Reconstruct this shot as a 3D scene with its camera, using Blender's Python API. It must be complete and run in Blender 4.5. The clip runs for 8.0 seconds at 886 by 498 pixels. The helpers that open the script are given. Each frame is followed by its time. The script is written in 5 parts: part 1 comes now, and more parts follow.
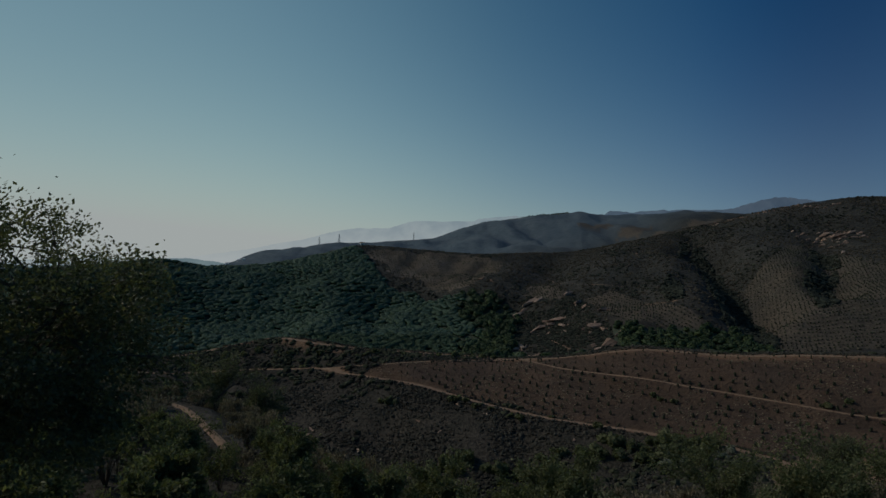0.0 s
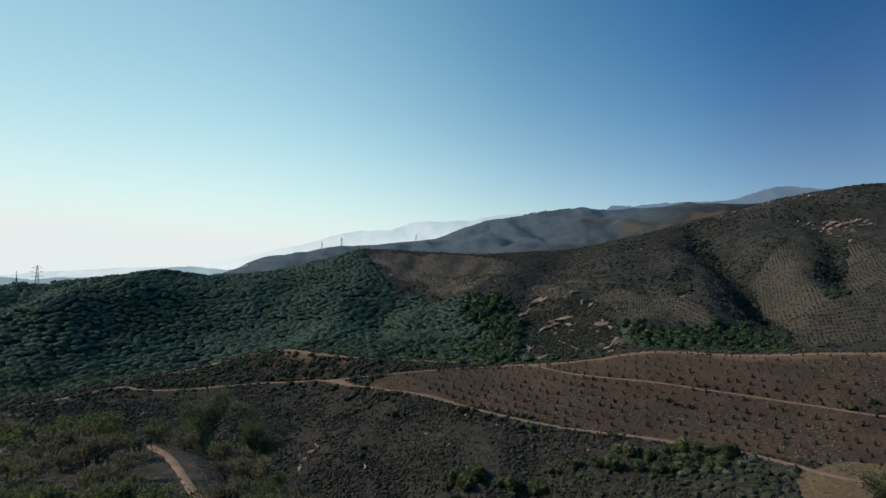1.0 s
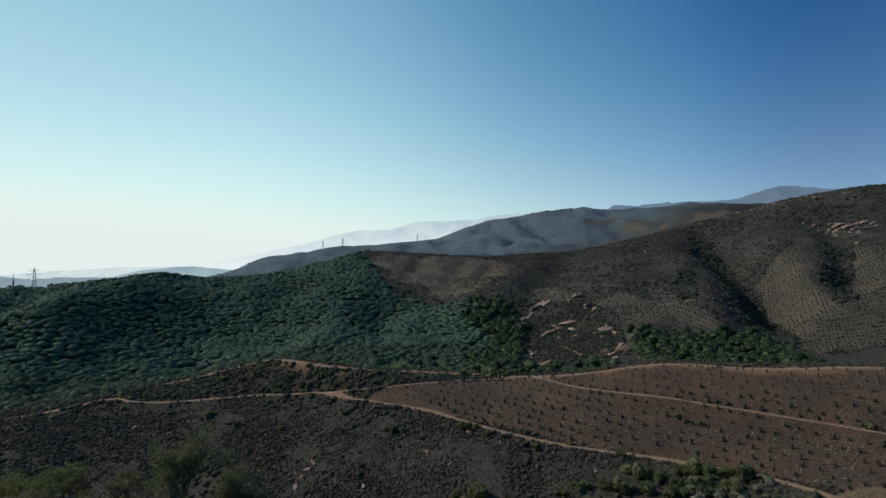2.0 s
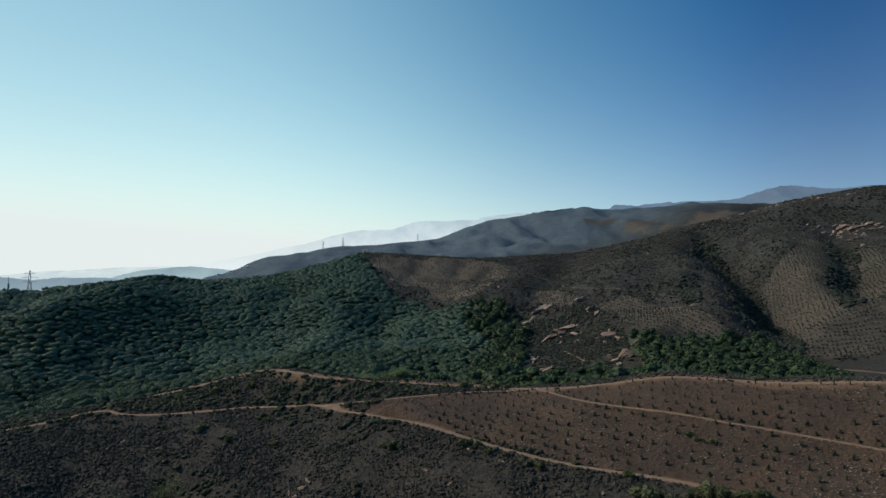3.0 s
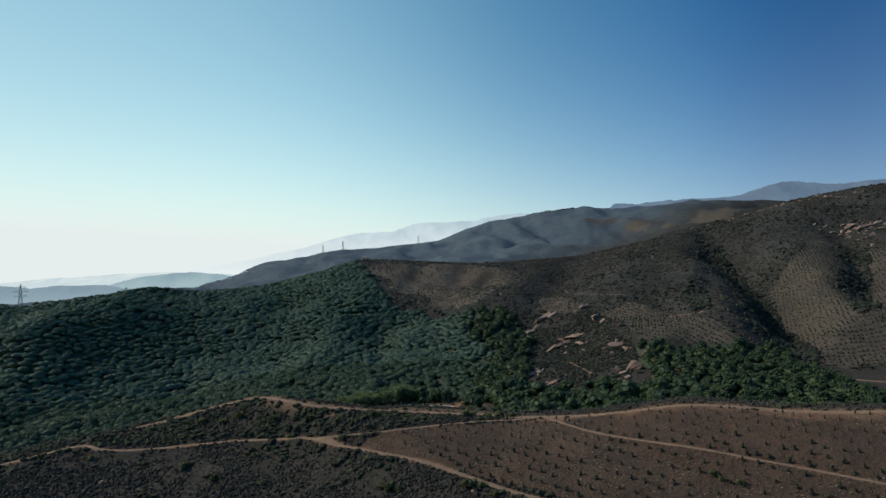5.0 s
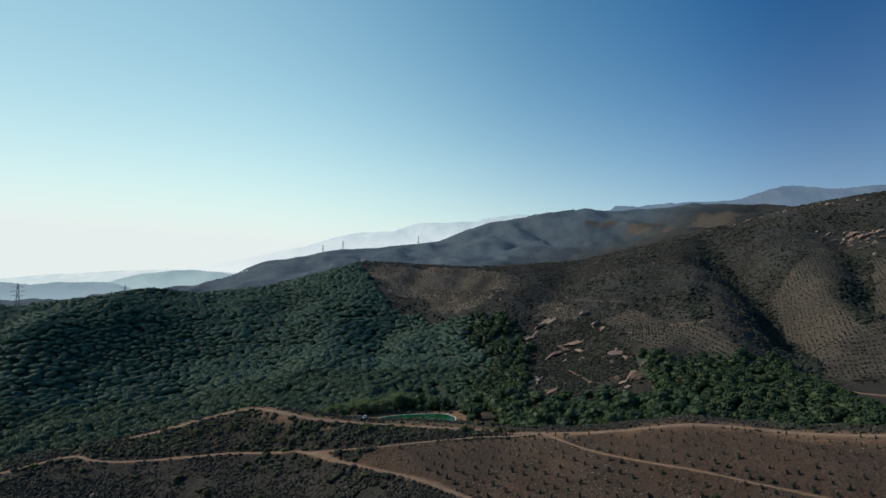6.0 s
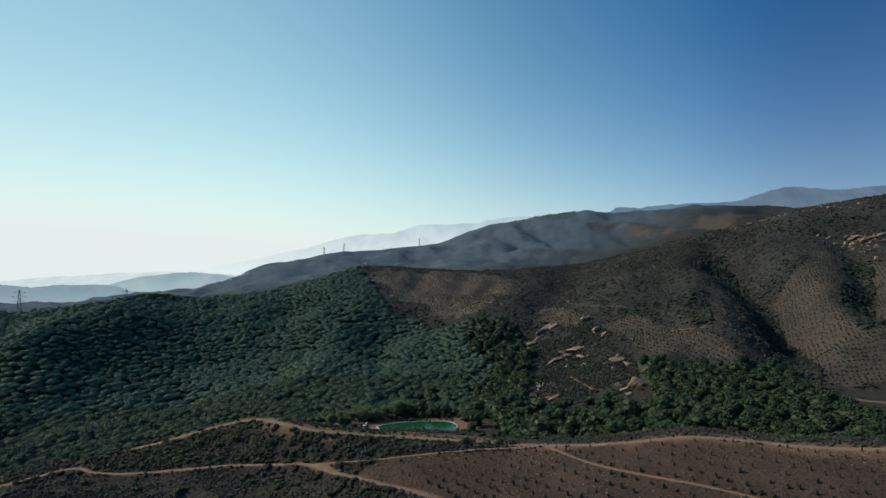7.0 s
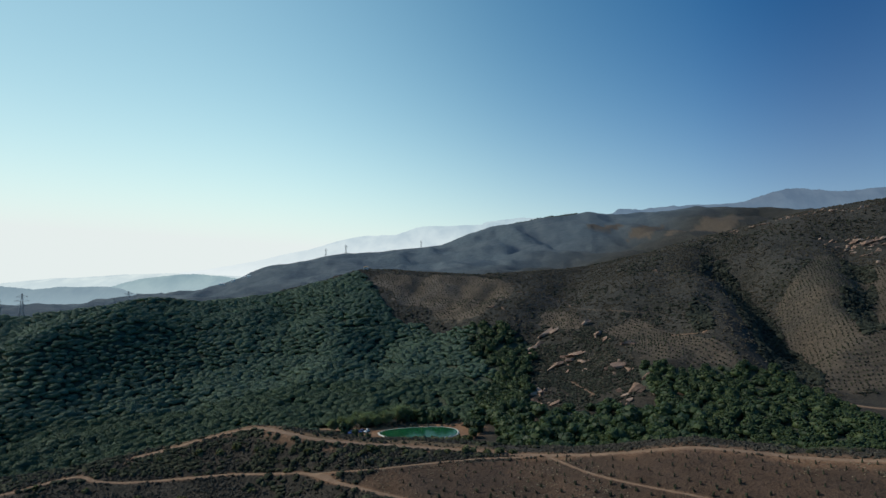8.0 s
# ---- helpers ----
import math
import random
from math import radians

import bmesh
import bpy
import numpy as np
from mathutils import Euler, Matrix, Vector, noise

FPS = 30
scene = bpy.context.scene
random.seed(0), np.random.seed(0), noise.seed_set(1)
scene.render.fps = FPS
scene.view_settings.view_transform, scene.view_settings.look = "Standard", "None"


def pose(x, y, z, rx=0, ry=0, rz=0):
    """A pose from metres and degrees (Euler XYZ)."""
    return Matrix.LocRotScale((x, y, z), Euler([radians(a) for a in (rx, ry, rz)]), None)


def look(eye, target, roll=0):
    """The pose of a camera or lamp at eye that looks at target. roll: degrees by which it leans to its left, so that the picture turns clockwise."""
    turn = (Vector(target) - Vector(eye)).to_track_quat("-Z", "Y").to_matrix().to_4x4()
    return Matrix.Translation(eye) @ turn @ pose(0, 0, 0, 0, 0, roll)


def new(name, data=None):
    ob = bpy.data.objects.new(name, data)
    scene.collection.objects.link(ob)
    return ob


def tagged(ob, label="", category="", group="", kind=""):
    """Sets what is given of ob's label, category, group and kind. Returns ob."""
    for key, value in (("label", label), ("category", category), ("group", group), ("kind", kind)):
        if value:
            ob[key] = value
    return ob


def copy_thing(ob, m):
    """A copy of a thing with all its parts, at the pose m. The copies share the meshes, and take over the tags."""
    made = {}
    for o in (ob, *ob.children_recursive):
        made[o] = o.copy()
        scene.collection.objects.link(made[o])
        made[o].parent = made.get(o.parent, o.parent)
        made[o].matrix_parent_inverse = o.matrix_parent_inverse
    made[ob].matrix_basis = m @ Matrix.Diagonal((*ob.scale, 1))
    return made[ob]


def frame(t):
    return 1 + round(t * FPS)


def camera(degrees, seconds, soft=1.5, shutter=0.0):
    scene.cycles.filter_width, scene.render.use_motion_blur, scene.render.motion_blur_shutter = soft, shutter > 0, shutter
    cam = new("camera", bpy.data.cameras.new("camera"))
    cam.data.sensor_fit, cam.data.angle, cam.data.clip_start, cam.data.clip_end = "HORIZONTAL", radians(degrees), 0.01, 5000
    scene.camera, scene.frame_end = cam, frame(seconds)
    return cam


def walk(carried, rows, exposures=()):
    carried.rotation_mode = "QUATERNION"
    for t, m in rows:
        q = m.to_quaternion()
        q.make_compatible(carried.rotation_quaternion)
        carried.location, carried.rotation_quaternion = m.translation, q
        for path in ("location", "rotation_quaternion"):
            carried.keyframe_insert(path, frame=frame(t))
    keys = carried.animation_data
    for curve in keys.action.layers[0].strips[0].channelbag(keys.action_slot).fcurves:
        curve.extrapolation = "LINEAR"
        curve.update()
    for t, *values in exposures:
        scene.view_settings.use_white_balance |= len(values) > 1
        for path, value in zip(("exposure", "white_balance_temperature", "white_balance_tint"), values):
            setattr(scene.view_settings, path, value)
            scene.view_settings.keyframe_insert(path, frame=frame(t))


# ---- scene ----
cam = camera(70.0, 8.0, soft=1.5)
PATH = [
    (0, (-0.854, -23.294, 103.284), (-0.831, -21.297, 103.376), 1.6),
    (0.2, (-0.865, -22.29, 103.6), (-0.845, -20.293, 103.692), 2.4),
    (0.5, (-0.882, -20.522, 104.193), (-0.867, -18.524, 104.285), 0.8),
    (1, (-0.839, -17.224, 105.729), (-0.825, -15.227, 105.82), -0.2),
    (1.5, (-0.799, -13.748, 107.586), (-0.787, -11.75, 107.676), -0.2),
    (3, (-0.432, -2.209, 112.665), (-0.424, -0.211, 112.752), -0.2),
    (3.5, (-0.243, 1.667, 114.218), (-0.235, 3.665, 114.306), -0.3),
    (4, (-0.035, 5.389, 115.887), (-0.028, 7.387, 115.975), -1.0),
    (4.5, (0.176, 9.327, 117.609), (0.182, 11.325, 117.698), -1.3),
    (6, (0.638, 15.805, 124.131), (0.643, 17.803, 124.219), -0.4),
    (6.5, (0.777, 15.829, 125.895), (0.781, 17.827, 125.983), -0.5),
    (7, (0.721, 15.395, 127.69), (0.723, 17.393, 127.782), -0.5),
    (7.5, (0.85, 15.094, 129.296), (0.849, 17.092, 129.39), -0.5),
    (8, (1.146, 14.851, 130.462), (1.142, 16.849, 130.558), -0.5),
]
walk(cam, [(t, look(eye, aim, lean)) for t, eye, aim, lean in PATH],
     exposures=[(0.0, -1.2), (0.1, -0.9), (0.2, -0.45), (0.3, -0.1), (0.4, 0.0), (0.5, 0.0), (8.0, 0.0)])

# ---- light ----
SUN_TURN, SUN_HEIGHT = -80.0, 39.0  # degrees to the right of north, degrees above the horizon
HAZE_TURN = -68.0  # the middle of the bright haze bank over the lowland
world = bpy.data.worlds.new("sky")
scene.world = world
world.use_nodes = True
wn, wl = world.node_tree.nodes, world.node_tree.links
sky = wn.new("ShaderNodeTexSky")
sky.sky_type = "NISHITA"
sky.sun_disc = False
sky.sun_elevation, sky.sun_rotation = radians(SUN_HEIGHT), radians(SUN_TURN)
sky.altitude, sky.air_density, sky.dust_density, sky.ozone_density = 300, 1.0, 0.6, 4.0
wn["Background"].inputs["Strength"].default_value = 0.1
# dry-season haze: pale air low over the horizon, whiter towards the sun
ray = wn.new("ShaderNodeTexCoord")
parts = wn.new("ShaderNodeSeparateXYZ")
wl.new(ray.outputs["Generated"], parts.inputs[0])


def world_math(op, a, b=None, clamp=False):
    node = wn.new("ShaderNodeMath")
    node.operation, node.use_clamp = op, clamp
    for i, v in enumerate((a, b)):
        if isinstance(v, (int, float)):
            node.inputs[i].default_value = v
        elif v is not None:
            wl.new(v, node.inputs[i])
    return node.outputs[0]


up = world_math("MAXIMUM", parts.outputs["Z"], 0.0)
sunward = wn.new("ShaderNodeVectorMath")
sunward.operation = "DOT_PRODUCT"
wl.new(ray.outputs["Generated"], sunward.inputs[0])
sunward.inputs[1].default_value = (math.sin(radians(HAZE_TURN)), math.cos(radians(HAZE_TURN)), 0)
toward = world_math("MULTIPLY_ADD", sunward.outputs["Value"], 0.5, False)
toward.node.inputs[2].default_value = 0.5
thin = world_math("EXPONENT", world_math("MULTIPLY", up, -9.0))
amount = world_math("MULTIPLY", thin, world_math("MULTIPLY", world_math("POWER", toward, 1.3), 2.2), True)
haze = wn.new("ShaderNodeMix")
haze.data_type = "RGBA"
wl.new(amount, haze.inputs["Factor"])
tint = wn.new("ShaderNodeMix")
tint.data_type, tint.blend_type = "RGBA", "MULTIPLY"
tint.inputs["Factor"].default_value = 1.0
# the air is deepest blue across from the sun and palest round it
hue = wn.new("ShaderNodeValToRGB")
hue.color_ramp.interpolation = "CARDINAL"
for spot, shade in ((0.0, (0.37, 1.05, 1.30)), (0.38, (0.08, 0.45, 0.72)), (0.5, (0.17, 0.70, 0.94)), (0.65, (0.86, 1.36, 1.23)),
                    (0.8, (1.60, 1.88, 1.39)), (1.0, (1.18, 1.38, 1.02))):
    stop = hue.color_ramp.elements[0] if spot == 0 else hue.color_ramp.elements[-1] if spot == 1 else hue.color_ramp.elements.new(spot)
    stop.color = (*[v / 2 for v in shade], 1)
wl.new(toward, hue.inputs["Fac"])
wl.new(hue.outputs["Color"], tint.inputs["B"])
wl.new(sky.outputs["Color"], tint.inputs["A"])
scale = wn.new("ShaderNodeVectorMath")
scale.operation = "SCALE"
scale.inputs["Scale"].default_value = 2.0
wl.new(tint.outputs["Result"], scale.inputs[0])
wl.new(scale.outputs[0], haze.inputs["A"])
haze.inputs["B"].default_value = (7.9, 8.55, 8.45, 1)
wl.new(haze.outputs["Result"], wn["Background"].inputs["Color"])
sun = new("sun", bpy.data.lights.new("sun", "SUN"))
sun.data.energy, sun.data.angle, sun.data.color = 2.45, radians(0.53), (1.0, 0.93, 0.82)
sun.matrix_world = look((math.sin(radians(SUN_TURN)) * math.cos(radians(SUN_HEIGHT)),
                         math.cos(radians(SUN_TURN)) * math.cos(radians(SUN_HEIGHT)),
                         math.sin(radians(SUN_HEIGHT))), (0, 0, 0))


# ---- materials ----
def material(name, rough=0.9, metal=0.0, spec=0.3):
    m = bpy.data.materials.new(name)
    m.use_nodes = True
    b = m.node_tree.nodes["Principled BSDF"]
    b.inputs["Roughness"].default_value, b.inputs["Metallic"].default_value = rough, metal
    b.inputs["Specular IOR Level"].default_value = spec
    return m, m.node_tree.nodes, m.node_tree.links, b


def noise_node(n, l, scale, detail=4.0, rough=0.55, vector=None):
    t = n.new("ShaderNodeTexNoise")
    t.inputs["Scale"].default_value, t.inputs["Detail"].default_value, t.inputs["Roughness"].default_value = scale, detail, rough
    if vector is not None:
        l.new(vector, t.inputs["Vector"])
    return t.outputs["Fac"]


def ramp(n, l, fac, stops):
    r = n.new("ShaderNodeValToRGB")
    els = r.color_ramp.elements
    while len(els) < len(stops):
        els.new(0.5)
    for e, (p, c) in zip(els, stops):
        e.position, e.color = p, (*c, 1)
    l.new(fac, r.inputs["Fac"])
    return r.outputs["Color"]


def blend(n, l, fac, a, b, how="MIX"):
    x = n.new("ShaderNodeMix")
    x.data_type, x.blend_type = "RGBA", how
    for socket, v in ((x.inputs["Factor"], fac), (x.inputs["A"], a), (x.inputs["B"], b)):
        if isinstance(v, bpy.types.NodeSocket):
            l.new(v, socket)
        elif isinstance(v, (int, float)):
            socket.default_value = v
        else:
            socket.default_value = (*v, 1)
    return x.outputs["Result"]


def bump(n, l, b, height, strength, distance):
    p = n.new("ShaderNodeBump")
    p.inputs["Strength"].default_value, p.inputs["Distance"].default_value = strength, distance
    l.new(height, p.inputs["Height"])
    l.new(p.outputs["Normal"], b.inputs["Normal"])


def place(n):
    return n.new("ShaderNodeNewGeometry").outputs["Position"]


def mottled(name, stops, coarse, fine, rough=0.9, spec=0.25, depth=0.0, island=0.0, glow_through=0.0):
    """Two scales of mottling over a ramp of colours, with optional relief and a shift from piece to piece."""
    m, n, l, b = material(name, rough, 0.0, spec)
    p = place(n)
    mix = n.new("ShaderNodeMath")
    mix.operation = "ADD"
    a1, a2 = noise_node(n, l, coarse, 4, 0.6, p), noise_node(n, l, fine, 5, 0.65, p)
    half = n.new("ShaderNodeMath")
    half.operation, half.inputs[1].default_value = "MULTIPLY_ADD", 0.5
    l.new(a1, half.inputs[0])
    quarter = n.new("ShaderNodeMath")
    quarter.operation, quarter.inputs[1].default_value = "MULTIPLY", 0.5
    l.new(a2, quarter.inputs[0])
    l.new(quarter.outputs[0], half.inputs[2])
    fac = half.outputs[0]
    if island:
        g = n.new("ShaderNodeNewGeometry").outputs["Random Per Island"]
        o = n.new("ShaderNodeObjectInfo").outputs["Random"]
        add = n.new("ShaderNodeMath")
        add.operation = "ADD"
        l.new(g, add.inputs[0]), l.new(o, add.inputs[1])
        fr = n.new("ShaderNodeMath")
        fr.operation = "FRACT"
        l.new(add.outputs[0], fr.inputs[0])
        sc = n.new("ShaderNodeMath")
        sc.operation, sc.inputs[1].default_value, sc.inputs[2].default_value = "MULTIPLY_ADD", island, -island / 2
        l.new(fr.outputs[0], sc.inputs[0])
        l.new(fac, mix.inputs[0]), l.new(sc.outputs[0], mix.inputs[1])
        fac = mix.outputs[0]
    colour = ramp(n, l, fac, stops)
    l.new(colour, b.inputs["Base Color"])
    if glow_through:  # thin leaves let some light pass
        thin_leaf, both = n.new("ShaderNodeBsdfTranslucent"), n.new("ShaderNodeMixShader")
        both.inputs[0].default_value = glow_through
        l.new(blend(n, l, 1.0, colour, (1.5, 1.6, 0.9), "MULTIPLY"), thin_leaf.inputs["Color"])
        l.new(b.outputs[0], both.inputs[1]), l.new(thin_leaf.outputs[0], both.inputs[2])
        l.new(both.outputs[0], n["Material Output"].inputs["Surface"])
    if depth:
        bump(n, l, b, a2, 0.6, depth)
    return m


def ground_material():
    m, n, l, b = material("dry_hillside", 0.95, 0.0, 0.1)
    p = place(n)

    def cover(name):
        a = n.new("ShaderNodeAttribute")
        a.attribute_name = name
        return a.outputs["Fac"]

    big, mid, fine, grit = (noise_node(n, l, s, d, 0.6, p) for s, d in ((0.012, 5), (0.11, 6), (0.9, 5), (3.5, 4)))
    scrub = blend(n, l, ramp(n, l, mid, [(0.35, (0, 0, 0)), (0.62, (1, 1, 1))]),
                  ramp(n, l, fine, [(0.3, (0.022, 0.020, 0.016)), (0.7, (0.064, 0.056, 0.045))]),
                  ramp(n, l, fine, [(0.3, (0.030, 0.025, 0.020)), (0.7, (0.096, 0.078, 0.062))]))
    tufts = noise_node(n, l, 0.42, 5, 0.7, p)
    far = blend(n, l, ramp(n, l, big, [(0.38, (0, 0, 0)), (0.62, (1, 1, 1))]),
                ramp(n, l, tufts, [(0.38, (0.019, 0.020, 0.017)), (0.5, (0.040, 0.038, 0.032)), (0.66, (0.074, 0.066, 0.054))]),
                ramp(n, l, tufts, [(0.36, (0.024, 0.025, 0.022)), (0.48, (0.050, 0.047, 0.042)), (0.66, (0.098, 0.086, 0.071))]))
    soil = blend(n, l, ramp(n, l, mid, [(0.3, (0, 0, 0)), (0.7, (1, 1, 1))]),
                 ramp(n, l, fine, [(0.3, (0.052, 0.035, 0.025)), (0.75, (0.112, 0.076, 0.053))]),
                 ramp(n, l, grit, [(0.3, (0.058, 0.038, 0.027)), (0.72, (0.185, 0.126, 0.090))]))
    patch = noise_node(n, l, 0.045, 5, 0.65, p)
    soil = blend(n, l, ramp(n, l, patch, [(0.36, (0, 0, 0)), (0.64, (1, 1, 1))]), blend(n, l, 1.0, soil, (0.72, 0.72, 0.76), "MULTIPLY"), blend(n, l, 1.0, soil, (1.06, 0.97, 0.92), "MULTIPLY"))
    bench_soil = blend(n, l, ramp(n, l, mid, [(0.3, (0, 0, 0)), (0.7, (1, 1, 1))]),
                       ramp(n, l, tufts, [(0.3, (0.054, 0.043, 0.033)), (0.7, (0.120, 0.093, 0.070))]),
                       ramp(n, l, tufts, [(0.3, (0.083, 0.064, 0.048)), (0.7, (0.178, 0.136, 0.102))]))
    straw = ramp(n, l, fine, [(0.25, (0.12, 0.078, 0.042)), (0.75, (0.26, 0.175, 0.098))])
    litter = ramp(n, l, fine, [(0.3, (0.050, 0.064, 0.044)), (0.75, (0.098, 0.106, 0.072))])
    clay = ramp(n, l, fine, [(0.3, (0.20, 0.105, 0.06)), (0.75, (0.33, 0.195, 0.12))])
    c = blend(n, l, cover("distance_cover"), scrub, far)
    # sage: chaparral of the far ridges with blue haze mixed into its colour
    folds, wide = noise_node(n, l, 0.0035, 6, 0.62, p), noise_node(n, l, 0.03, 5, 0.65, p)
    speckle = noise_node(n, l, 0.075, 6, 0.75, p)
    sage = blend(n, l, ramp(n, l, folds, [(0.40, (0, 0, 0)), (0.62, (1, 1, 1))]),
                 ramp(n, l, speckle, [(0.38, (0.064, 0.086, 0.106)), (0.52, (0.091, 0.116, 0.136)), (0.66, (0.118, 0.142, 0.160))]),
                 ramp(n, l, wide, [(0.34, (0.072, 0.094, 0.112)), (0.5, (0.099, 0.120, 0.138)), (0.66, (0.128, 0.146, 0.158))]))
    c = blend(n, l, cover("haze_blue"), c, sage)
    # first field's soil, lightened to carry the haze over it
    hazed_soil = ramp(n, l, tufts, [(0.3, (0.115, 0.090, 0.070)), (0.7, (0.230, 0.182, 0.142))])
    for name, col in (("field", bench_soil), ("hazed_field", hazed_soil), ("soil", soil), ("straw", straw), ("litter", litter), ("clay", clay)):
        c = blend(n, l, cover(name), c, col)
    l.new(c, b.inputs["Base Color"])
    both = n.new("ShaderNodeMath")
    both.operation = "ADD"
    l.new(fine, both.inputs[0]), l.new(mid, both.inputs[1])
    bump(n, l, b, both.outputs[0], 0.9, 0.9)
    return m


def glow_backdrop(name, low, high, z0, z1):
    """Far hills behind kilometres of lit air: that haze is painted on as glow, paler towards their foot."""
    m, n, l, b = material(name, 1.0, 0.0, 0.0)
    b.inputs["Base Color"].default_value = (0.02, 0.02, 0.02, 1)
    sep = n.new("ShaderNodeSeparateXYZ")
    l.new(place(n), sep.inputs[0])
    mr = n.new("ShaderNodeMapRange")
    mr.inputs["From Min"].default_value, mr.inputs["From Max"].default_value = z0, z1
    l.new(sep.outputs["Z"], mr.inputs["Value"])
    # noise lightens and darkens the glow into folds
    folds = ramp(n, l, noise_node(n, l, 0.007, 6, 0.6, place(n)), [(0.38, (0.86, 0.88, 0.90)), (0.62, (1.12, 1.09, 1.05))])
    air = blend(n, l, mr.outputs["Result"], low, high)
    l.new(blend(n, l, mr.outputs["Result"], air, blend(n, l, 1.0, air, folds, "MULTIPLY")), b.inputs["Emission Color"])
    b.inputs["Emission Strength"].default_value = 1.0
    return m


GROUND = ground_material()
DIRT = mottled("packed_dirt", [(0.3, (0.17, 0.106, 0.070)), (0.5, (0.25, 0.160, 0.106)), (0.7, (0.345, 0.232, 0.156))], 0.35, 2.6, 0.95, 0.1, 0.08)

# ---- the lie of the land ----
# Crest, bench and valley lines (x, y, z), from the knoll outwards; heights run smoothly from line to line.
HUB = (0.0, -20.0)
LAND = [
    [(-25, -5, 94.0), (-15, 5, 91.5), (0, 10, 88.8), (14, 6, 89.8), (25, -2, 91.5)],
    [(-75, 38, 86), (-40, 50, 88.2), (-26, 49, 87.5), (-14, 43, 83), (0, 36, 80), (22, 38, 80), (45, 42, 80), (80, 38, 82)],
    [(-120, 85, 70), (-55, 92, 66), (-22, 88, 62), (0, 84, 59), (30, 84, 61), (60, 82, 67), (100, 72, 70)],
    [(-210, 150, 40), (-105, 145, 38), (-40, 132, 38), (0, 124, 42), (35, 116, 51), (75, 108, 61), (112, 98, 63.5), (165, 80, 68)],
    [(-270, 222, 49), (-175, 226, 56), (-127, 238, 62.3), (-90, 235, 63), (-51, 229, 65.4), (-25, 213, 66), (-7, 202, 66),
     (25, 182, 63.5), (55, 165, 61.5), (76, 148, 61.5), (110, 136, 63.5), (170, 112, 68)],
    [(-310, 235, 48), (-171, 236, 57), (-127, 243, 63.3), (-103, 256, 68), (-72, 258, 75), (-58, 251, 75.8), (-46, 246, 74.5),
     (-28, 238, 73), (9, 234, 72.2), (28, 230, 71.6), (50, 222, 74.2), (64, 217, 77.5), (76, 213, 80), (102, 203, 79),
     (125, 188, 81.5), (170, 165, 84), (260, 130, 88)],
    [(-350, 300, 30), (-200, 330, 33), (-120, 340, 37), (-60, 350, 40), (-15, 358, 41), (30, 340, 42), (80, 300, 47),
     (150, 270, 52), (220, 255, 58), (330, 240, 70)],
    [(-380, 380, 42), (-250, 410, 40), (-172, 450, 40), (-100, 425, 41), (-50, 410, 41.5), (-15, 406, 41.5), (30, 402, 43),
     (70, 380, 47), (116, 385, 54), (160, 375, 58), (237, 394, 56), (300, 400, 63), (420, 400, 75)],
    [(-430, 440, 75), (-296, 460, 66), (-245, 456, 50), (-149, 517, 58), (-104, 547, 70), (-5, 507, 56), (50, 525, 68),
     (75, 521, 69), (102, 494, 69.5), (118, 465, 75), (150, 440, 76), (251, 454, 68), (296, 478, 94), (380, 470, 100), (500, 450, 110)],
    [(-440, 500, 92), (-320, 535, 100), (-220, 600, 92), (-150, 650, 100), (-60, 640, 95), (-6, 616, 91), (50, 588, 97.5),
     (120, 545, 93), (150, 540, 97), (236, 516, 94), (262, 560, 112), (342, 615, 129), (430, 640, 142), (600, 600, 155)],
    [(-460, 535, 97), (-305, 572, 104), (-232, 670, 104), (-130, 730, 118), (-60, 720, 114), (0, 700, 110), (80, 680, 112),
     (140, 680, 110), (216, 670, 138), (262, 660, 135), (350, 720, 150), (487, 742, 170), (620, 720, 185), (900, 650, 210)],
    [(-700, 560, 70), (-381, 562, 96), (-339, 574, 102.5), (-300, 594, 105.5), (-294, 614, 111), (-276, 644, 111.5), (-258, 684, 107),
     (-217, 744, 110.5), (-154, 784, 124.5), (-102, 802, 142), (-18, 812, 139), (45, 802, 136), (119, 830, 140), (201, 900, 148),
     (305, 950, 169), (389, 950, 193), (447, 930, 206), (488, 905, 218.5), (539, 885, 226), (592, 870, 232.5), (900, 850, 260)],
    [(-1300, 900, 40), (-700, 1000, 45), (-500, 1100, 60), (-200, 1250, 95), (0, 1300, 110), (200, 1350, 118), (400, 1450, 160),
     (700, 1500, 200), (1200, 1450, 230)],
    [(-2900, 2600, 55), (-1700, 2800, 55), (-1000, 2100, 88), (-720, 1800, 103), (-740, 2180, 127),
     (-680, 2480, 182), (-430, 2740, 253), (-246, 2870, 272), (-16, 2995, 300), (122, 3100, 354), (330, 3220, 404), (550, 3340, 446),
     (788, 3470, 490), (942, 3470, 470), (1408, 3590, 526), (1745, 3590, 513), (1968, 3590, 492), (2480, 3590, 500)],
    [(-3000, 3100, 40), (-1500, 3900, 40), (-500, 4100, 60), (300, 4200, 200), (1200, 4300, 300), (2800, 4200, 320)],
]
TURNS = np.radians(np.arange(-180, 180.01, 0.25))


def smooth(v, n):
    w = np.hanning(n + 2)[1:-1]
    return np.convolve(np.pad(v, n // 2, mode="wrap"), w / w.sum(), mode="same")[n // 2:-(n // 2)]


